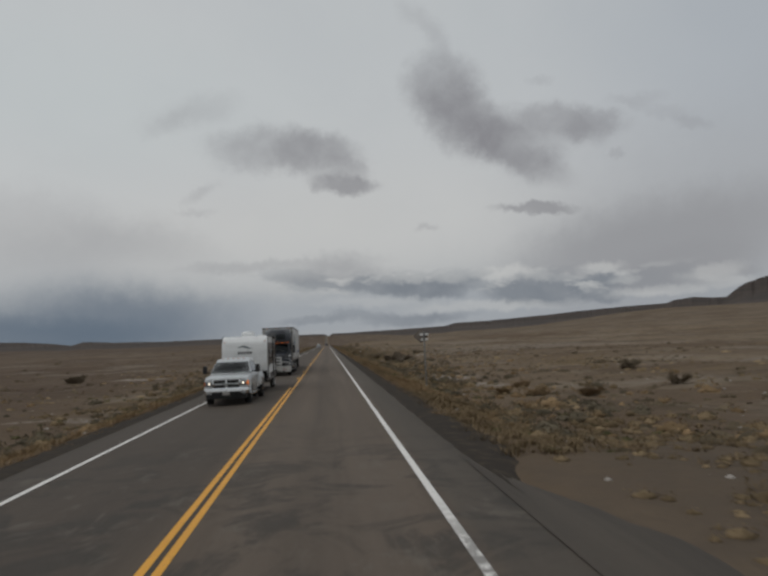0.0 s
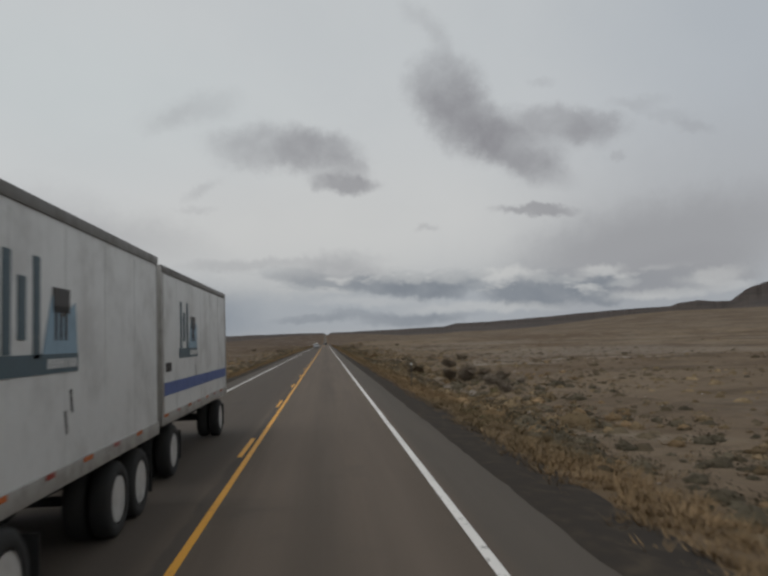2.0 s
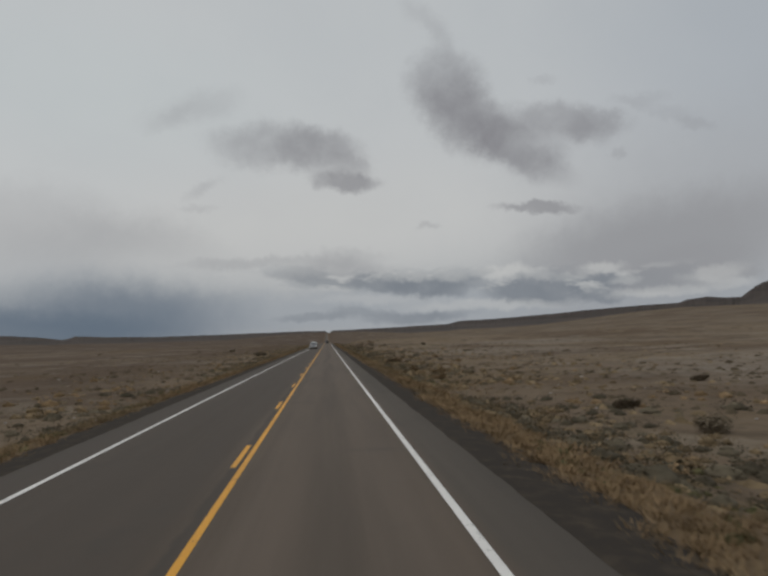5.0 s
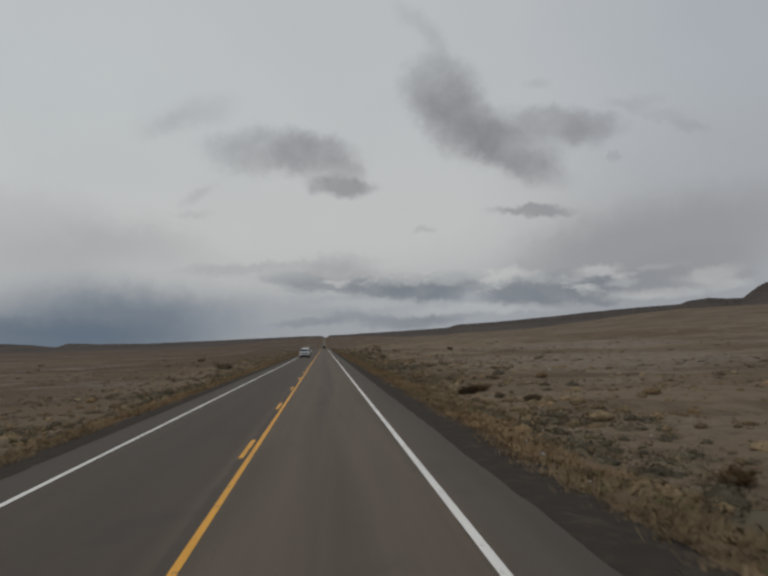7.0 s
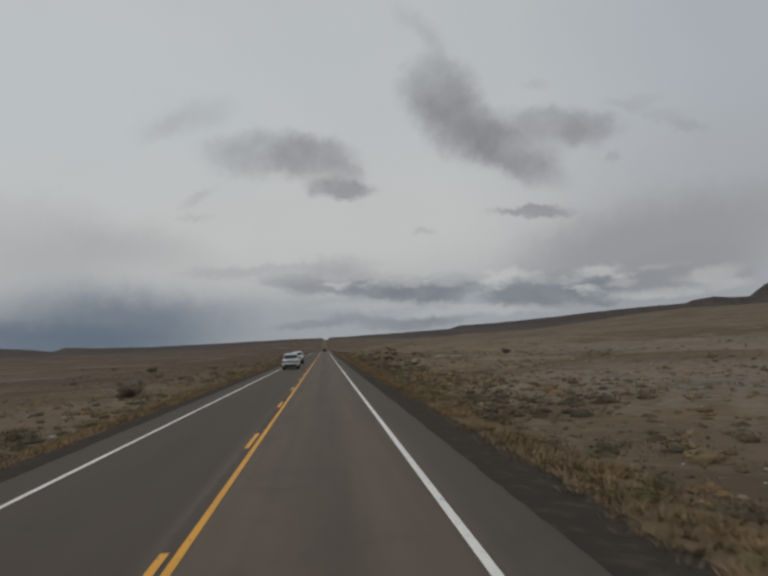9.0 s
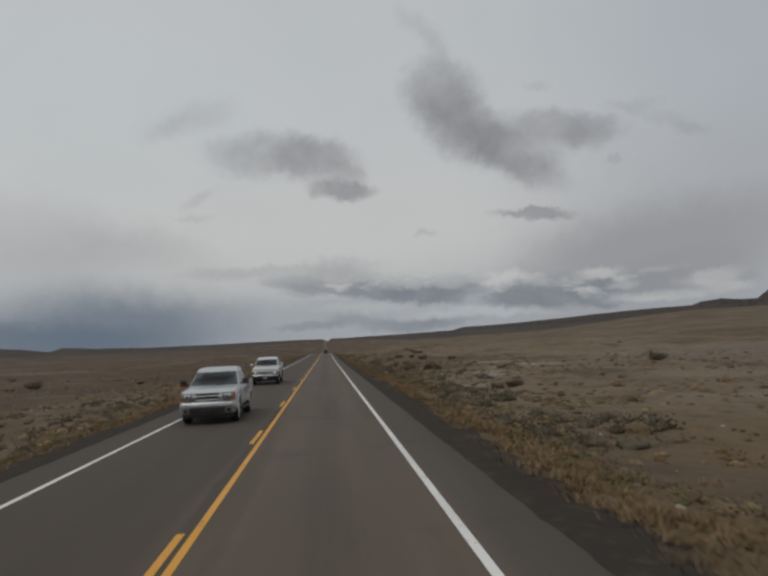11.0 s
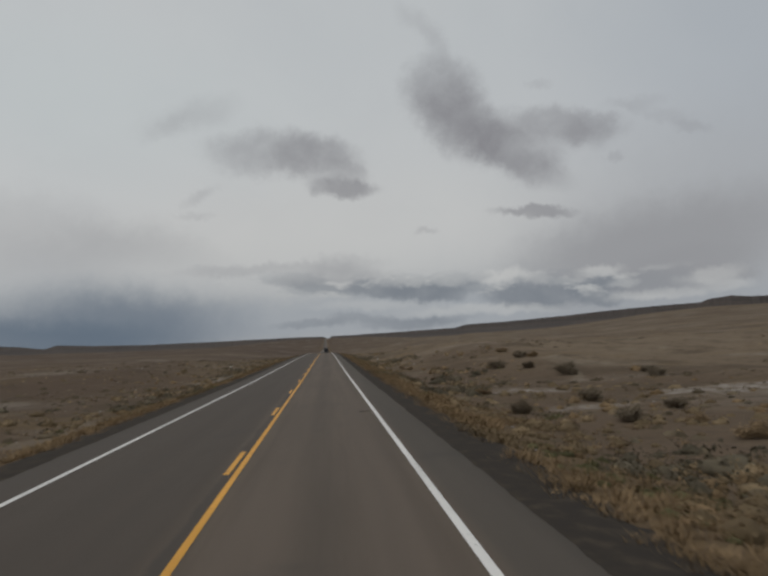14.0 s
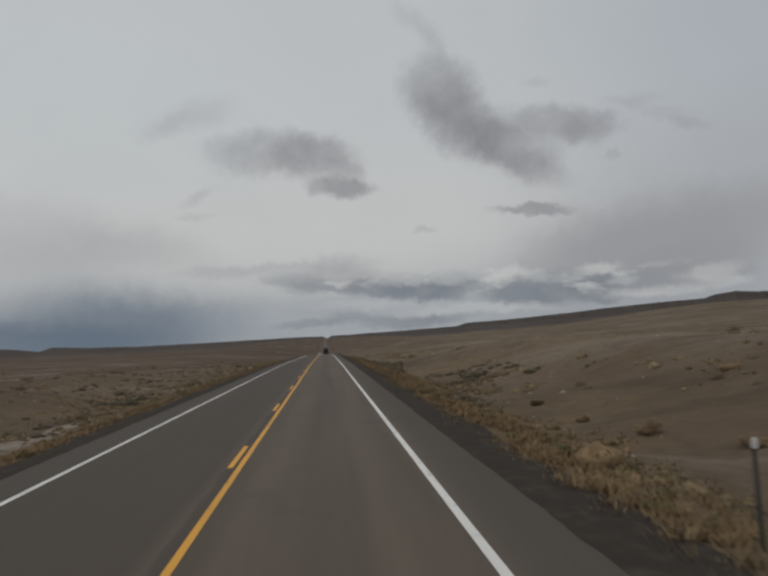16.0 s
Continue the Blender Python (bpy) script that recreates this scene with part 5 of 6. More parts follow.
        part("badge", lathe([(-0.02, 0.01), (0, 0.062), (0.02, 0.01)], 0, 0, 0, 20), BLACK_GRAPHIC, grille).matrix_basis = pose(0, nose - 0.065, (g0 + g1) / 2, 0, 0, 90) @ Matrix.Diagonal((1, 2.0, 1, 1))
    else:
        for k in (0.35, 0.65):
            box(0, nose - 0.025, mix(g0, g1, k), 2 * gw - 0.05, 0.03, 0.025, 0.006, bm)
        part("grille_bar", bm, bright, grille)
    for s in (-1, 1):
        outer = w * 0.955
        hx, hwid = s * (gw + 0.03 + outer) / 2, outer - gw - 0.03
        hz, hh = ((g0 + g1) / 2 + 0.03, 0.30) if modern else ((g0 + g1) / 2 + 0.02, (g1 - g0) * (0.62 if ram else 0.80))
        lamp = part("headlight", box(hx, nose + 0.06, hz, hwid, 0.20, hh, 0.035), LENS, t, "clear headlight in a dark housing")
        part("reflector", box(hx - s * 0.03, nose - 0.044, hz + 0.01, hwid * 0.50, 0.012, hh * 0.55, 0.004), CHROME if not ram else LENS, lamp)
        part("bulb", lathe([(-0.012, 0.052), (0.012, 0.040)], 0, 0, 0, 16), HEADLIGHT_ON if (lit or ram) else LENS, lamp).matrix_basis = pose(hx - s * 0.04, nose - 0.055, hz + 0.01, 0, 0, 90)
        part("turn_lamp", box(hx + s * hwid * 0.43, nose + 0.05, hz + 0.01, hwid * 0.20, 0.185, hh * 0.80, 0.012), AMBER_ON if ram and s > 0 else AMBER, lamp)
        if modern:
            part("lamp_pocket", box(hx - s * 0.06, nose + 0.01, hz - hh / 2 - 0.05, hwid * 0.62, 0.12, 0.09, 0.02), RED_GRAPHIC, lamp, "dull amber lower lamp pocket")
    rings = ((0.46, 0.08, w * 0.90), (0.50, 0.02, w * 0.97), (0.66, 0.0, w * 0.985), (0.71 + up * 0.5, 0.03, w * 0.97))
    if style == "plain":
        part("bumper_skirt", loft([flat_ring(zz, yy, 0.55, ww, 0.12, 0.05) for zz, yy, ww in ((0.40, 0.10, w * 0.88), (0.46, 0.04, w * 0.95), (0.60, 0.02, w * 0.97))]), BLACK, t, "black lower bumper skirt")
        rings = ((0.605, 0.02, w * 0.975), (0.63, -0.01, w * 0.99), (0.70, -0.01, w * 0.99), (0.73, 0.02, w * 0.97))
        part("grille_gap", box(0, nose - 0.015, 0.765, 1.84, 0.05, 0.05, 0.01), BLACK, t)
    elif modern:
        part("bumper_skirt", loft([flat_ring(zz, yy, 0.55, ww, 0.12, 0.05) for zz, yy, ww in ((0.36, 0.10, w * 0.90), (0.42, 0.03, w * 0.96), (0.600, 0.01, w * 0.975))]), TRAILER_POST, t, "grey metal lower bumper")
        rings = ((0.615, 0.01, w * 0.975), (0.64, -0.02, w * 0.99), (0.73, -0.02, w * 0.985), (0.77, 0.02, w * 0.96))
    part("front_bumper", loft([flat_ring(zz, yy, 0.55, ww, 0.10, 0.05) for zz, yy, ww in rings]), SILVER if modern else CHROME, t, "bright front bumper")
    part("air_intake", box(0, -0.035, 0.50 if modern else 0.53, 1.22, 0.05, 0.19 if modern else 0.11, 0.02), BLACK, t)
    part("valance", box(0, 0.20, 0.34 if modern else 0.38, 1.72, 0.20, 0.20, 0.03), BLACK, t)
    part("number_plate", box(0, -0.075, 0.52, 0.31, 0.012, 0.15, 0.004), TRAILER_POST if not modern else BLACK_GRAPHIC, t)
    for s in (-1, 1):
        part("fog_lamp", box(s * 0.74, -0.012, 0.50 if modern else 0.52, 0.14, 0.06, 0.11, 0.03), LENS if ram else BLACK, t)
        part("wiper", rod((s * 0.05 + 0.1, y0 - 0.13, z0 + 0.03), (s * 0.45 + 0.25, y0 - 0.05, z0 + 0.10), 0.012, None, 6), BLACK, t)
    if ram:
        for k in range(5):
            part("roof_lamp", box((k - 2) * 0.24, y1 + 0.28, z2 + 0.02, 0.10, 0.10, 0.035, 0.012), AMBER, t)
    return t


def make_camper(x, y):
    """A travel trailer, the front of its box at y."""
    t = thing("travel_trailer", x, y, 0, "white and taupe travel trailer hitched behind the silver pickup", "travel trailer")
    w, length = 1.20, 6.5
    prof = [(0.30, 0.62), (0.04, 1.10), (0.0, 1.55), (0.10, 2.20), (0.26, 2.62), (0.50, 2.90), (0.90, 3.04), (6.1, 3.04), (6.42, 2.86), (6.5, 2.5), (6.5, 1.0), (6.15, 0.62)]
    part("body", loft([[(sx * w, py, pz) for py, pz in prof] for sx in (-1, 1)]), CAMPER_WHITE, t)
    bm = bmesh.new()
    for k in range(19):
        z = 1.12 + k * 0.088
        yy = float(np.interp(z, [p[1] for p in prof[1:7]], [p[0] for p in prof[1:7]]))
        box(0, yy - 0.004, z, 2 * w - 0.10, 0.022, 0.040, 0.008, bm)
    part("front_siding", bm, CAMPER_WHITE, t, "ribbed white front siding")
    for s in (-1, 1):
        face = s * (w + 0.004)
        bm = bmesh.new()
        for k in range(22):
            z = 1.05 + k * 0.088
            y_in = float(np.interp(z, [p[1] for p in prof[1:7]], [p[0] for p in prof[1:7]])) + 0.10
            if not 1.46 < z < 2.66:
                box(s * (w + 0.006), (y_in + 6.42) / 2, z, 0.016, 6.42 - y_in, 0.045, 0.006, bm)
        part("side_siding", bm, CAMPER_WHITE, t, "ribbed white side siding")
        low, high = 1.46, 2.66
        corners = [(face, 0.12, low - 0.16), (face, 6.44, low + 0.10), (face, 6.44, high), (face, 0.36, high)]
        panel = part("side_panel", sheet(corners if s > 0 else corners[::-1], 0.006), CAMPER_TAUPE, t, "taupe panel with ribs")
        bm = bmesh.new()
        for k in range(14):
            z = low + 0.02 + k * 0.088
            box(s * (w + 0.014), 3.36, z, 0.014, 5.95, 0.045, 0.006, bm)
        part("rib", bm, CAMPER_TAUPE, panel)
        corners = [(face, 0.26, 0.64), (face, 6.20, 0.64), (face, 6.46, 0.98), (face, 0.06, 0.98)]
        part("skirt", sheet(corners if s > 0 else corners[::-1], 0.010), CAMPER_DARK, t, "dark grey lower skirt")
        for y0, y1, z0, z1 in ((1.25, 1.85, 1.46, 2.22), (2.75, 3.25, 1.56, 2.24)):
            win = part("window", box(s * (w + 0.024), (y0 + y1) / 2, (z0 + z1) / 2, 0.03, y1 - y0, z1 - z0, 0.012), GLASS, t)
            part("window_frame", box(s * (w + 0.018), (y0 + y1) / 2, (z0 + z1) / 2, 0.02, y1 - y0 + 0.07, z1 - z0 + 0.07, 0.008), BLACK, win)
        for yy in (0.14, 6.40):
            part("corner_trim", box(s * (w + 0.002), yy + (0.16 if yy < 1 else 0), 1.9, 0.035, 0.035, 2.1, 0.008, None, Matrix.Rotation(radians(-9 if yy < 1 else 0), 4, "X")), BLACK, t)
        part("roof_trim", box(s * (w + 0.002), 3.5, 3.02, 0.045, 5.5, 0.06, 0.01), BLACK, t)
        for yy in (4.55, 5.35):
            wheel(t, s * (w - 0.03), yy, 0.34, 0.20, ALLOY, 5)
        for yy, zz in ((0.10, 2.75), (0.20, 1.06)):
            part("marker_lamp", box(s * (w - 0.12), yy + (0.24 if zz > 2 else -0.10), zz, 0.09, 0.05, 0.05, 0.01), AMBER, t)
    # door, awning and hatch on the side that faces the traffic
    door = part("door", box(w + 0.014, 4.35, 1.80, 0.03, 0.72, 1.98, 0.012), CAMPER_TAUPE, t, "taupe entry door with a window")
    part("door_window", box(w + 0.030, 4.35, 2.32, 0.02, 0.50, 0.72, 0.01), GLASS, door)
    part("door_handle", box(w + 0.035, 4.06, 1.72, 0.03, 0.05, 0.10, 0.01), BLACK, door)
    part("grab_rail", rod((w + 0.06, 4.84, 1.35), (w + 0.06, 4.84, 1.85), 0.015), CHROME, t)
    for yy in (3.55, 5.65):
        part("awning_arm", box(w + 0.045, yy, 1.85, 0.05, 0.06, 2.2, 0.012), BLACK, t)
    part("awning", rod((w + 0.07, 3.5, 2.93), (w + 0.07, 5.7, 2.93), 0.065), BLACK, t)
    hatch = part("hatch", box(w + 0.014, 0.62, 1.06, 0.026, 0.62, 0.60, 0.05), CAMPER_WHITE, t, "white storage hatch with dark trim")
    part("hatch_trim", box(w + 0.008, 0.62, 1.06, 0.02, 0.70, 0.68, 0.05), BLACK, hatch)
    # plain shapes for the emblem and lettering on the front
    def on_front(z):
        return float(np.interp(z, [p[1] for p in prof[1:7]], [p[0] for p in prof[1:7]])) - 0.020
    for k in range(5):
        part("lettering", box(-0.30 + k * 0.16, on_front(2.16), 2.16, 0.115, 0.012, 0.13, 0.004, None, Matrix.Rotation(radians(-11), 4, "X")), BLACK_GRAPHIC, t)
    bm = bmesh.new()
    for k in range(9):
        u = k / 8
        box(-0.28 + u * 0.62, on_front(2.42 + 0.06 * math.sin(u * 6)), 2.45 + 0.05 * math.sin(u * 5), 0.10, 0.012, 0.03 + 0.05 * math.sin(u * math.pi), 0.0, bm, Matrix.Rotation(radians(20), 4, "X"))
    part("emblem", bm, DARK_GRAPHIC, t)
    bm = bmesh.new()
    for k in range(14):
        u = k / 13
        box(-0.42 + u * 1.0, on_front(1.90) + 0.006, 1.88 - 0.10 * math.sin(u * math.pi * 0.85), 0.085, 0.012, 0.012 + 0.035 * u * (1.15 - u), 0.0, bm)
    part("swoosh", bm, BLACK_GRAPHIC, t)
    # roof, tongue and chassis
    part("air_conditioner", loft([[(px, py + 2.3, pz) for px, py, pz in flat_ring(zz, y0, y1, ww, 0.08, 0.05)] for zz, y0, y1, ww in ((3.04, -0.48, 0.48, 0.33), (3.20, -0.46, 0.46, 0.33), (3.33, -0.34, 0.40, 0.27))]), CAMPER_WHITE, t, "white roof air conditioner")
    for yy, h in ((4.0, 0.10), (5.0, 0.13), (5.7, 0.12)):
        part("roof_vent", box(0.5, yy, 3.04 + h / 2, 0.36, 0.36, h, 0.04), CAMPER_WHITE, t)
    part("rear_ladder", rod((-0.6, 6.56, 1.2), (-0.6, 6.56, 3.0), 0.02), ALLOY, t)
    # black sheet that paints the shaded hollow below the front siding
    part("front_hollow_shade", sheet([(w - 0.02, 0.27, 0.60), (-w + 0.02, 0.27, 0.60), (-w + 0.02, -0.012, 1.14), (w - 0.02, -0.012, 1.14)], 0.02), FRAME, t, "black sloping sheet for the shaded hollow under the front siding")
    part("underframe", box(0, 3.2, 0.56, 1.9, 6.0, 0.14, 0.0), FRAME, t)
    part("front_apron", box(0, 0.30, 0.86, 2 * w - 0.06, 0.08, 0.42, 0.02, None, Matrix.Rotation(radians(-30), 4, "X")), FRAME, t)
    bm = rod((-0.75, 0.5, 0.54), (0, -1.05, 0.54), 0.05)
    rod((0.75, 0.5, 0.54), (0, -1.05, 0.54), 0.05, bm)
    part("tongue", bm, FRAME, t)
    part("gas_bottle_cover", box(0, -0.42, 0.78, 0.62, 0.36, 0.50, 0.10), FRAME, t)
    part("jack", rod((0, -0.85, 0.12), (0, -0.85, 1.0), 0.035), FRAME, t)
    part("coupler", box(0, -1.10, 0.56, 0.12, 0.30, 0.12, 0.03), FRAME, t)
    for yy in (4.55, 5.35):
        part("axle", rod((-1.1, yy, 0.34), (1.1, yy, 0.34), 0.04), FRAME, t)
    return t


def make_tractor(x, y):
    """A conventional sleeper tractor, its bumper at y."""
    t = thing("semi_truck", x, y, 0, "near-black sleeper semi truck with an aluminium grille guard", "semi truck")
    # hood and fenders
    def hood(yy, zb, zt, wb, wt):
        return half_ring(yy, [(wb, zb), (wb, mix(zb, zt, 0.55)), (wt, zt - 0.05), (wt * 0.8, zt), (wt * 0.3, zt + 0.03)])
    part("hood", loft([hood(0.42, 0.62, 1.50, 0.52, 0.46), hood(0.52, 0.60, 1.60, 0.60, 0.56), hood(1.10, 0.60, 1.78, 0.78, 0.72), hood(1.80, 0.60, 1.92, 0.98, 0.92), hood(2.15, 0.62, 1.95, 1.08, 1.02)]), NAVY, t)
    for s in (-1, 1):
        ring = lambda yy, z0, z1, a, b: [(s * a, yy, z0), (s * b, yy, z0), (s * b, yy, mix(z0, z1, 0.75)), (s * mix(a, b, 0.75), yy, z1), (s * a, yy, z1 + 0.06)]
        f = part("fender", loft([ring(0.34, 0.70, 1.18, 0.50, 1.08), ring(0.45, 0.55, 1.30, 0.50, 1.19), ring(1.10, 0.55, 1.40, 0.50, 1.22), ring(1.75, 0.55, 1.34, 0.50, 1.21), ring(1.95, 0.60, 1.25, 0.50, 1.18)]), NAVY, t)
        cut_through(f, [(1.12, 0.52, 0.60)])
        lamp = part("headlight", box(s * 0.84, 0.33, 1.00, 0.46, 0.10, 0.26, 0.04), BLACK, t, "dark headlight housing with a round lamp")
        part("bulb", box(s * 0.90, 0.27, 1.0, 0.17, 0.03, 0.17, 0.05), LENS, lamp)
        part("turn_lamp", box(s * 1.12, 0.40, 1.02, 0.06, 0.14, 0.20, 0.02), LENS, lamp)
    part("grille", box(0, 0.41, 1.10, 0.98, 0.06, 0.72, 0.05), BLACK, t, "black radiator grille")
    bm = bmesh.new()
    for k in range(6):
        box(0, 0.37, 0.80 + k * 0.12, 0.92, 0.03, 0.03, 0.006, bm)
    part("grille_slat", bm, BARS, t)
    # bumper
    part("front_bumper", loft([[(px, py, pz) for px, py, pz in flat_ring(zz, yy, 0.75, ww, 0.22, 0.06)] for zz, yy, ww in ((0.30, 0.12, 1.08), (0.36, 0.05, 1.16), (0.70, 0.04, 1.18), (0.76, 0.08, 1.16))]), BUMPER_WHITE, t, "dusty white steel bumper")
    part("air_intake", box(0, -0.005, 0.37, 1.4, 0.05, 0.08, 0.02), BLACK, t)
    part("number_plate", box(-0.26, -0.045, 0.57, 0.31, 0.012, 0.15, 0.004), BLACK_GRAPHIC, t)
    sticker = part("plate", box(0.68, -0.035, 0.56, 0.36, 0.012, 0.20, 0.004), BUMPER_WHITE, t, "white plate with red marks")
    for k in range(3):
        part("mark", box(0.58 + k * 0.10, -0.045, 0.54, 0.075, 0.01, 0.05, 0.0), RED_GRAPHIC, sticker)
    # grille guard
    guard = part("grille_guard", rod((-0.45, -0.14, 0.36), (-0.45, -0.10, 1.50), 0.05), BARS, t, "dull aluminium grille guard")
    part("upright", rod((0.45, -0.14, 0.36), (0.45, -0.10, 1.50), 0.05), BARS, guard)
    for z in (1.50, 1.26, 1.00, 0.76):
        part("cross_bar", box(0, -0.115, z, 0.92, 0.05, 0.075, 0.02), BARS, guard)
    for s in (-1, 1):
        bm = rod((s * 0.45, -0.12, 1.12), (s * 1.02, -0.06, 1.12), 0.033)
        rod((s * 1.02, -0.06, 1.12), (s * 1.13, 0.04, 1.02), 0.033, bm)
        rod((s * 1.13, 0.04, 1.02), (s * 1.15, 0.06, 0.74), 0.033, bm)
        rod((s * 0.45, -0.12, 0.78), (s * 1.12, 0.0, 0.78), 0.033, bm)
        part("wing_bar", bm, BARS, guard)
    # cab and sleeper
    rear = 4.62
    rings = [flat_ring(0.95, 2.0, rear, 1.16, 0.10, 0.02), flat_ring(1.75, 1.92, rear, 1.18, 0.16, 0.14), flat_ring(1.90, 1.95, rear, 1.17, 0.18, 0.16), flat_ring(2.62, 2.42, rear, 1.10, 0.20, 0.16), flat_ring(2.75, 2.42, rear, 1.14, 0.22, 0.18),
             flat_ring(3.10, 2.52, rear, 1.17, 0.26, 0.20), flat_ring(3.40, 2.75, rear, 1.12, 0.36, 0.22), flat_ring(3.65, 3.05, rear, 1.02, 0.38, 0.22), flat_ring(3.81, 3.45, rear, 0.90, 0.32, 0.16), flat_ring(3.87, 3.90, rear, 0.80, 0.24, 0.06)]
    part("cab", loft(rings), NAVY, t)

    def pane(u0, u1, z0, z1, ring0, ring1, out, name, mat):
        bm = bmesh.new()
        rows = []
        for z in np.linspace(z0, z1, 3):
            k = (z - ring0[0]) / (ring1[0] - ring0[0])
            yy, hw, bow = mix(ring0[1], ring1[1], k), mix(ring0[2], ring1[2], k), mix(ring0[3], ring1[3], k)
            rows.append([bm.verts.new((u * (hw - 0.20), yy - bow * (1 - (u * 0.86) ** 2) - out, z)) for u in np.linspace(u0, u1, 5)])
        for p, q in zip(rows, rows[1:]):
            for k in range(4):
                bm.faces.new((p[k], p[k + 1], q[k + 1], q[k]))
        bmesh.ops.solidify(bm, geom=bm.faces[:], thickness=0.02)
        return part(name, bm, mat, t)
    for u0, u1 in ((-0.98, -0.015), (0.015, 0.98)):
        pane(u0, u1, 1.98, 2.52, (1.90, 1.95, 1.17, 0.16), (2.62, 2.42, 1.10, 0.16), 0.025, "windscreen", GLASS)
    pane(-0.70, 0.70, 2.98, 3.38, (3.10, 2.52, 1.17, 0.20), (3.40, 2.75, 1.12, 0.22), 0.03, "roof_window", GLASS)
    part("card", box(0.35, 1.88, 2.03, 0.30, 0.01, 0.05), BUMPER_WHITE, t, "pale card behind the windscreen")
    visor = part("sun_visor", box(0, 2.16, 2.66, 2.10, 0.30, 0.07, 0.02), NAVY, t)
    # the glow along the visor lamps, put in as an amber-coloured strip
    part("visor_strip", box(0, 2.00, 2.66, 2.02, 0.03, 0.055, 0.008), AMBER, visor, "amber strip coloured as the glow of the visor lamps")
    for k in range(5):
        part("marker_lamp", box((k - 2) * 0.44, 1.995, 2.685, 0.14, 0.05, 0.03, 0.010), AMBER_ON, visor, "small amber lamp")
    part("roof_rail", box(0, 3.95, 3.885, 1.5, 0.06, 0.03, 0.006), BARS, t)
    for s in (-1, 1):
        corners = [(s * 1.165, 2.20, 1.95), (s * 1.165, 2.98, 1.95), (s * 1.125, 2.98, 2.55), (s * 1.125, 2.55, 2.55)]
        part("side_window", sheet(corners if s > 0 else corners[::-1], 0.016), GLASS, t)
        part("sleeper_window", box(s * 1.17, 3.95, 3.02, 0.03, 0.40, 0.46, 0.02), GLASS, t)
        for yy in (2.12, 3.08):
            part("door_seam", box(s * 1.175, yy, 1.75, 0.012, 0.014, 1.5), BLACK, t)
        part("door_handle", box(s * 1.19, 2.92, 1.68, 0.04, 0.18, 0.05, 0.01), CHROME, t)
        m = part("mirror", box(s * 1.42, 1.98, 2.15, 0.20, 0.10, 0.62, 0.03), BLACK, t)
        bm = rod((s * 1.10, 2.15, 2.58), (s * 1.44, 1.98, 2.58), 0.018)
        rod((s * 1.44, 1.98, 2.58), (s * 1.44, 1.98, 1.78), 0.018, bm)
        part("mirror_arm", bm, BLACK, m)
        part("hood_mirror", box(s * 1.12, 0.72, 1.56, 0.17, 0.09, 0.17, 0.05), CHROME, t)
        part("hood_mirror_arm", rod((s * 1.02, 0.85, 1.36), (s * 1.12, 0.72, 1.52), 0.014, None, 6), BLACK, t)
        part("side_skirt", box(s * 1.10, 3.35, 0.72, 0.14, 2.4, 0.50, 0.04), NAVY, t)
        part("fuel_tank", rod((s * 0.92, 2.45, 0.66), (s * 0.92, 4.35, 0.66), 0.30, None, 24), CHROME, t, "bright round fuel tank")
        for z in (0.46, 0.82):
            part("step", box(s * 1.16, 2.35, z, 0.14, 0.52, 0.04, 0.01), BARS, t)
        part("side_fairing", box(s * 1.14, rear + 0.16, 2.45, 0.05, 0.36, 2.5, 0.015), NAVY, t)
        part("exhaust_stack", rod((s * 0.92, rear + 0.14, 0.9), (s * 0.92, rear + 0.14, 3.95), 0.065), CHROME, t)
        wheel(t, s * 1.20, 1.12, 0.51, 0.28, ALLOY, 0)
        for yy in (6.42, 7.70):
            wheel(t, s * 1.22, yy, 0.51, 0.28, ALLOY, 0, True)
        part("mud_flap", box(s * 0.92, 8.38, 0.50, 0.60, 0.02, 0.62), RUBBER, t)
        part("frame_rail", box(s * 0.43, 5.0, 0.92, 0.10, 6.9, 0.24), FRAME, t)
    for yy in (1.12, 6.42, 7.70):
        part("axle", rod((-1.0, yy, 0.51), (1.0, yy, 0.51), 0.08), FRAME, t)
    part("engine_block", box(0, 1.5, 0.75, 0.9, 1.6, 0.5), FRAME, t)
    part("fifth_wheel", box(0, 7.0, 1.10, 0.95, 1.0, 0.12, 0.03), FRAME, t)
    part("deck_plate", box(0, 5.2, 1.06, 0.9, 0.9, 0.03), BARS, t)
    return t


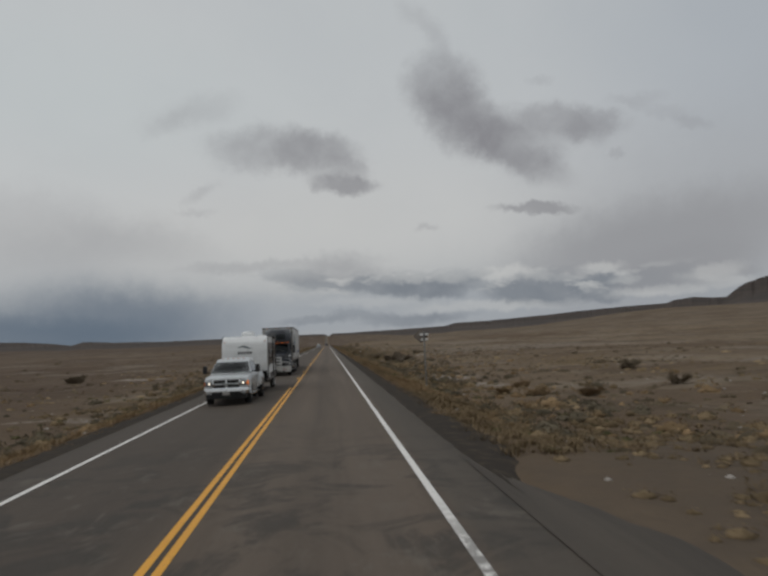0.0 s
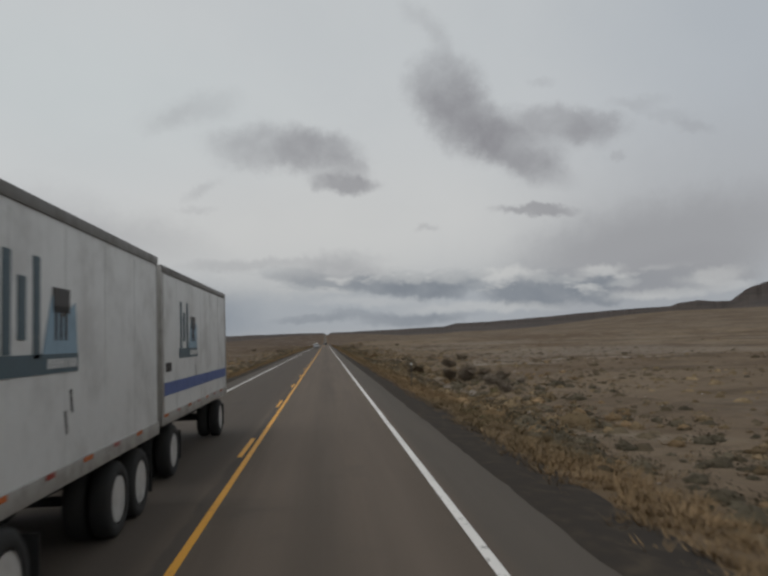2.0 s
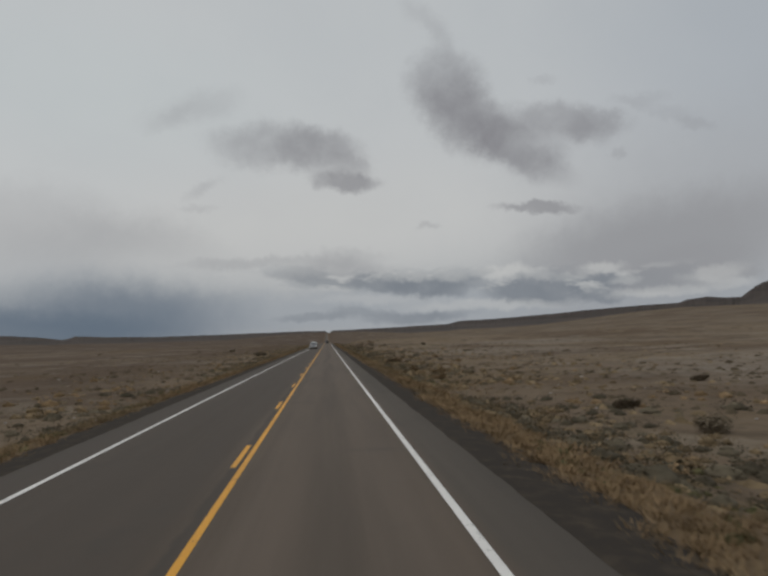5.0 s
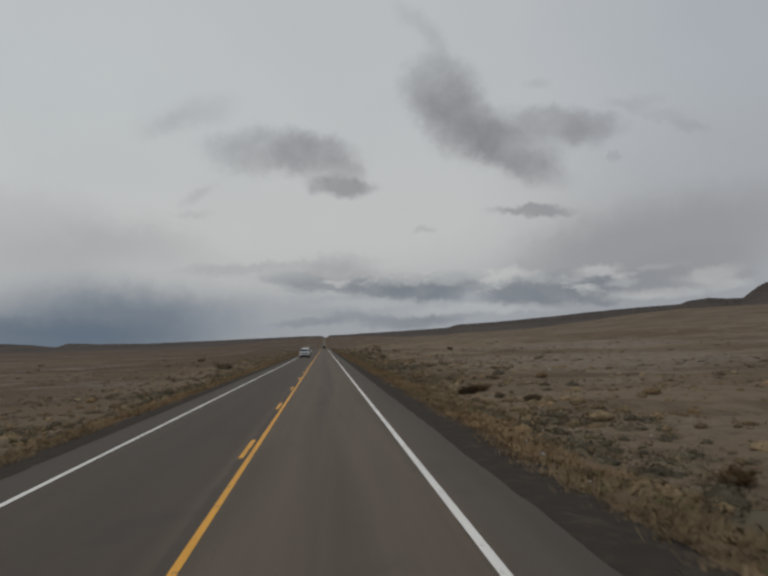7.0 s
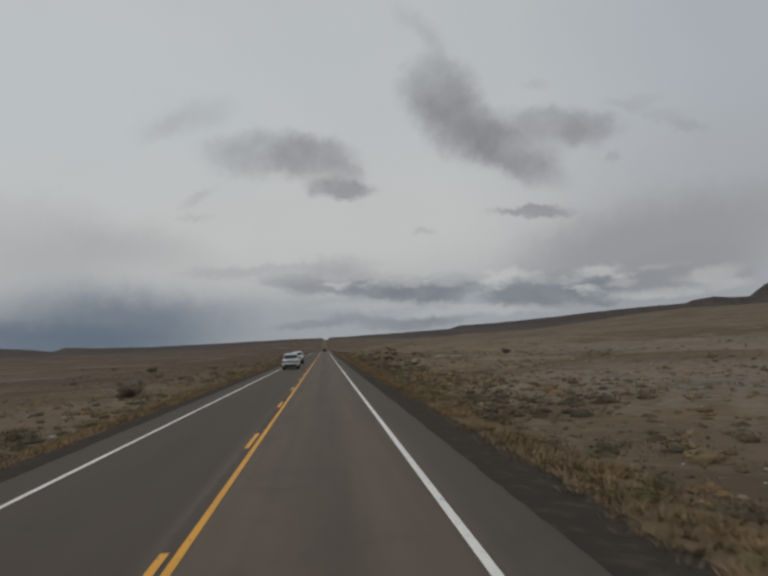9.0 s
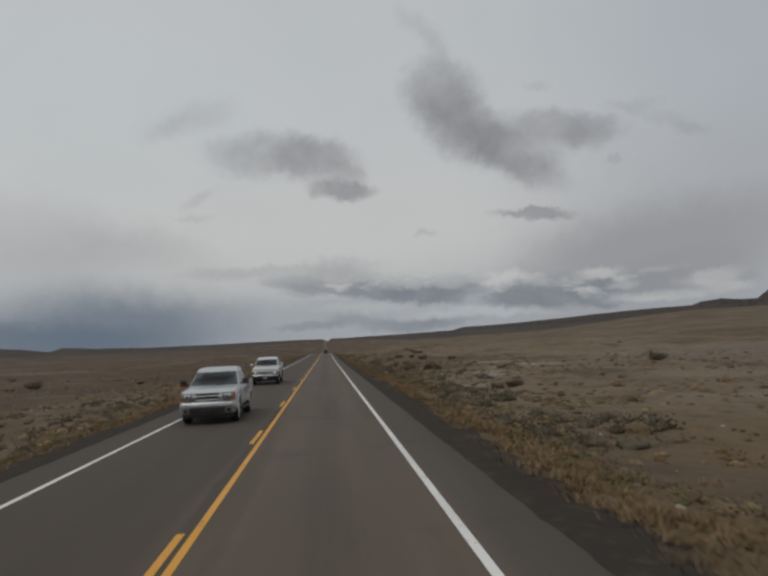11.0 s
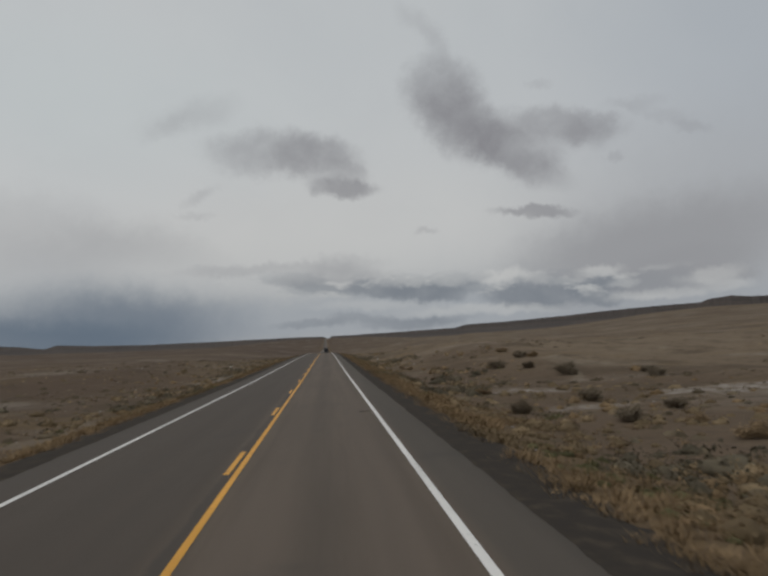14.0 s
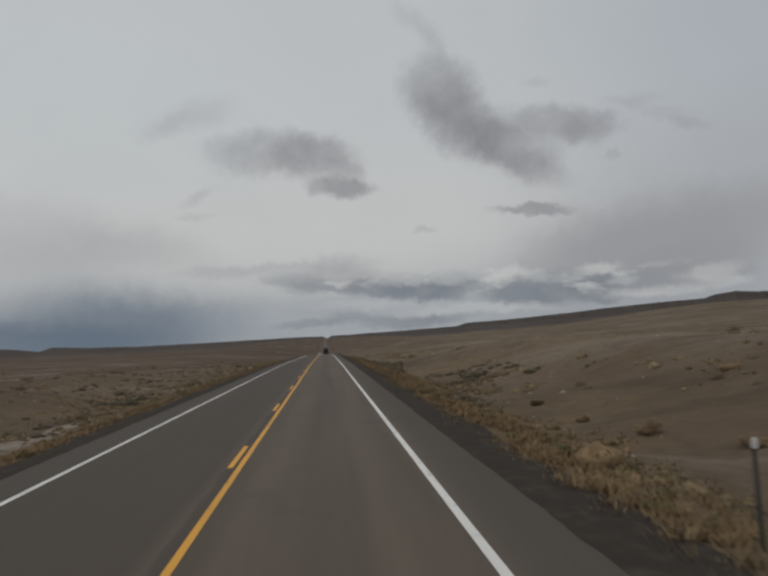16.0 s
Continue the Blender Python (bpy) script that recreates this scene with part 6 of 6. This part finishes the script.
def make_box_trailer(x, y, length, axles, label, mark, stripe, gear, skin=None, dolly=None, turn=0.0, group=""):
    """A van trailer whose front wall is at y."""
    t = thing("box_trailer", x, y, 0, label, "box trailer", group, turn)
    skin = skin or TRAILER_WHITE
    w, z0, z1 = 1.29, 1.12, 4.02
    part("body", box(0, length / 2, (z0 + z1) / 2, 2 * w, length, z1 - z0, 0.025), skin, t, "smooth white panelled box")
    for s in (-1, 1):
        part("top_rail", box(s * (w + 0.004), length / 2, z1 - 0.05, 0.03, length + 0.02, 0.13, 0.006), TRAILER_RAIL, t)
        part("bottom_rail", box(s * (w + 0.004), length / 2, z0 + 0.08, 0.035, length + 0.02, 0.20, 0.006), TRAILER_POST, t)
        for yy in (0.0, length):
            part("corner_post", box(s * (w - 0.06), yy, (z0 + z1) / 2, 0.16, 0.05, z1 - z0 + 0.01, 0.015), TRAILER_POST, t)
        part("edge_strip", box(s * (w + 0.006), 0.10, (z0 + z1) / 2, 0.018, 0.19, z1 - z0 - 0.30, 0.004), TRAILER_POST, t)
        bm = bmesh.new()
        for k in range(24):
            box(s * (w - 0.05), -0.03, z0 + 0.15 + k * 0.115, 0.03, 0.02, 0.03, 0.0, bm)
        part("rivet_row", bm, TRAILER_RAIL, t)
        n = int(length / 1.22)
        for k in range(1, n):
            part("panel_seam", box(s * (w + 0.001), k * length / n, (z0 + z1) / 2, 0.006, 0.03, z1 - z0 - 0.35), skin, t)
        for k in range(int(length / 1.15)):
            part("marker_lamp", box(s * (w + 0.024), 0.28 + k * 1.13, z0 + 0.15, 0.012, 0.22 if k % 2 else 0.30, 0.055), RED_LENS if k % 2 else AMBER, t)
        if stripe:
            part("stripe", box(s * (w + 0.006), length / 2 + 0.08, z0 + 0.62, 0.012, length - 0.30, 0.24, 0.0), BLUE_STRIPE, t, "blue stripe")
        if mark:
            c, zc = mark
            logo = part("emblem", box(s * (w + 0.006), c + 0.50, zc - 0.36, 0.012, 2.0, 0.20), DARK_GRAPHIC, t, "dark and pale blue emblem of plain shapes")
            bm = box(s * (w + 0.006), c - 0.30, zc + 0.22, 0.012, 0.16, 0.95)
            box(s * (w + 0.006), c + 0.02, zc + 0.18, 0.012, 0.17, 0.60, 0, bm)
            box(s * (w + 0.006), c + 0.36, zc + 0.20, 0.012, 0.15, 1.0, 0, bm)
            part("letter_shape", bm, DARK_GRAPHIC, logo)
            corners = [(s * (w + 0.004), c + 0.50, zc - 0.26), (s * (w + 0.004), c + 1.48, zc - 0.26), (s * (w + 0.004), c + 1.42, zc + 0.30), (s * (w + 0.004), c + 1.05, zc + 0.12), (s * (w + 0.004), c + 0.75, zc + 0.34)]
            part("hill_shape", sheet(corners if s > 0 else corners[::-1], 0.008), PALE_GRAPHIC, logo)
            bm = box(s * (w + 0.012), c + 1.0, zc + 0.30, 0.012, 0.46, 0.26, 0.0)
            for yy in (0.84, 0.98, 1.12):
                box(s * (w + 0.012), c + yy, zc + 0.06, 0.012, 0.06, 0.36, 0.0, bm)
            part("dark_shape", bm, BLACK_GRAPHIC, logo)
            bm = bmesh.new()
            for k in range(7):
                box(s * (w + 0.015), c + 0.66 + k * 0.12, zc - 0.36, 0.010, 0.075, 0.10, 0.0, bm)
            part("lettering", bm, TRAILER_WHITE, logo)
            bm = bmesh.new()
            for k in range(4):
                box(s * (w + 0.006), 0.42 + k * 0.13, z0 + 1.02, 0.010, 0.085, 0.17, 0.0, bm)
            part("number_bars", bm, BLACK_GRAPHIC, t)
            for k in range(2):
                part("scuff", box(s * (w + 0.004), c + 1.15 + 0.16 * k, zc - 1.0 + 0.22 * k, 0.006, 0.05, 0.26, 0.0, None, Matrix.Rotation(radians(12), 4, "X")), BLACK_GRAPHIC, t)
    part("front_rail", box(0, -0.012, z1 - 0.06, 2 * w - 0.1, 0.03, 0.12, 0.006), TRAILER_RAIL, t)
    for k in (-1, 0, 1):
        part("marker_lamp", box(k * 0.9, -0.03, z1 - 0.06, 0.14, 0.02, 0.05), AMBER, t)
    part("front_sill", box(0, -0.012, z0 + 0.08, 2 * w - 0.1, 0.03, 0.20, 0.006), TRAILER_POST, t)
    # rear doors
    for s in (-1, 1):
        d = part("rear_door", box(s * (w / 2), length + 0.015, (z0 + z1) / 2, w - 0.10, 0.03, z1 - z0 - 0.22, 0.008), skin, t)
        part("lock_rod", rod((s * 0.32, length + 0.045, z0 + 0.1), (s * 0.32, length + 0.045, z1 - 0.1), 0.018, None, 6), TRAILER_POST, d)
        part("tail_lamp", box(s * (w - 0.25), length + 0.02, z0 - 0.02, 0.30, 0.03, 0.10), RED_LENS, t)
        part("guard_post", box(s * 0.55, length - 0.06, 0.82, 0.07, 0.07, 0.62), FRAME, t)
    part("rear_guard", box(0, length - 0.06, 0.52, 2.2, 0.09, 0.10, 0.01), FRAME, t)
    # under the floor
    part("underframe", box(0, length / 2, 1.02, 2.0, length - 0.3, 0.16), FRAME, t)
    part("bogie", box(0, sum(axles) / len(axles), 0.82, 1.1, 1.3 + axles[-1] - axles[0], 0.26), FRAME, t)
    for yy in axles:
        part("axle", rod((-1.0, yy, 0.50), (1.0, yy, 0.50), 0.07), FRAME, t)
        for s in (-1, 1):
            wheel(t, s * 1.25, yy, 0.50, 0.27, ALLOY, 0, True)
    for s in (-1, 1):
        part("mud_flap", box(s * 0.95, axles[-1] + 0.66, 0.52, 0.58, 0.02, 0.60), RUBBER, t)
        if gear:
            bm = box(s * 0.75, gear, 0.62, 0.11, 0.11, 0.86, 0.01)
            box(s * 0.75, gear, 0.20, 0.20, 0.22, 0.04, 0.01, bm)
            part("landing_leg", bm, FRAME, t, "retracted landing leg")
            part("leg_brace", rod((s * 0.75, gear, 0.42), (s * 0.60, gear + 0.7, 0.98), 0.03, None, 6), FRAME, t)
    if dolly:
        part("dolly_frame", box(0, dolly, 0.84, 1.0, 1.6, 0.20), FRAME, t)
        part("dolly_axle", rod((-1.0, dolly, 0.50), (1.0, dolly, 0.50), 0.07), FRAME, t)
        bm = rod((-0.45, dolly - 0.6, 0.80), (0, dolly - 2.1, 0.78), 0.05)
        rod((0.45, dolly - 0.6, 0.80), (0, dolly - 2.1, 0.78), 0.05, bm)
        part("drawbar", bm, FRAME, t)
        for s in (-1, 1):
            wheel(t, s * 1.25, dolly, 0.50, 0.27, ALLOY, 0, True)
            part("dolly_flap", box(s * 0.95, dolly + 0.66, 0.52, 0.58, 0.02, 0.58), RUBBER, t)
    return t


PICKUPS = "pickup trucks in the oncoming lane"
make_pickup(-2.32, 31.4, "cross", SILVER, "silver dual-rear-wheel pickup towing a travel trailer", PICKUPS, 6.05, 3.85)
make_camper(-2.36, 38.8)
make_tractor(-2.08, 57.5)
make_box_trailer(-2.20, 62.55, 8.30, (6.25, 7.40), "dusty white box trailer coupled behind the semi truck", (3.0, 2.75), False, 3.6, group="box trailers of the road train")
make_box_trailer(-2.38, 71.9, 8.20, (7.40,), "dusty white box trailer with a blue stripe on a dolly", (2.1, 2.75), True, 3.1, dolly=1.25, group="box trailers of the road train")
make_pickup(-2.20, 349.1, "bars", SILVER, "silver crew-cab pickup with a bright barred grille", PICKUPS, 5.90, 3.67)
white = make_pickup(-2.50, 376.1, "plain", WHITE_CAR, "white crew-cab pickup with black wheel-arch trim", PICKUPS, 5.74, 3.52, lit=True)
copy_thing(white, pose(-2.1, 930, float(road_z(930)), 0, 0, 0))
make_box_trailer(1.9, 880, 14.4, (12.2, 13.45), "distant dark box trailer standing in the lane ahead", None, False, 3.2, skin=NAVY, turn=180.0).location.z = float(road_z(873))
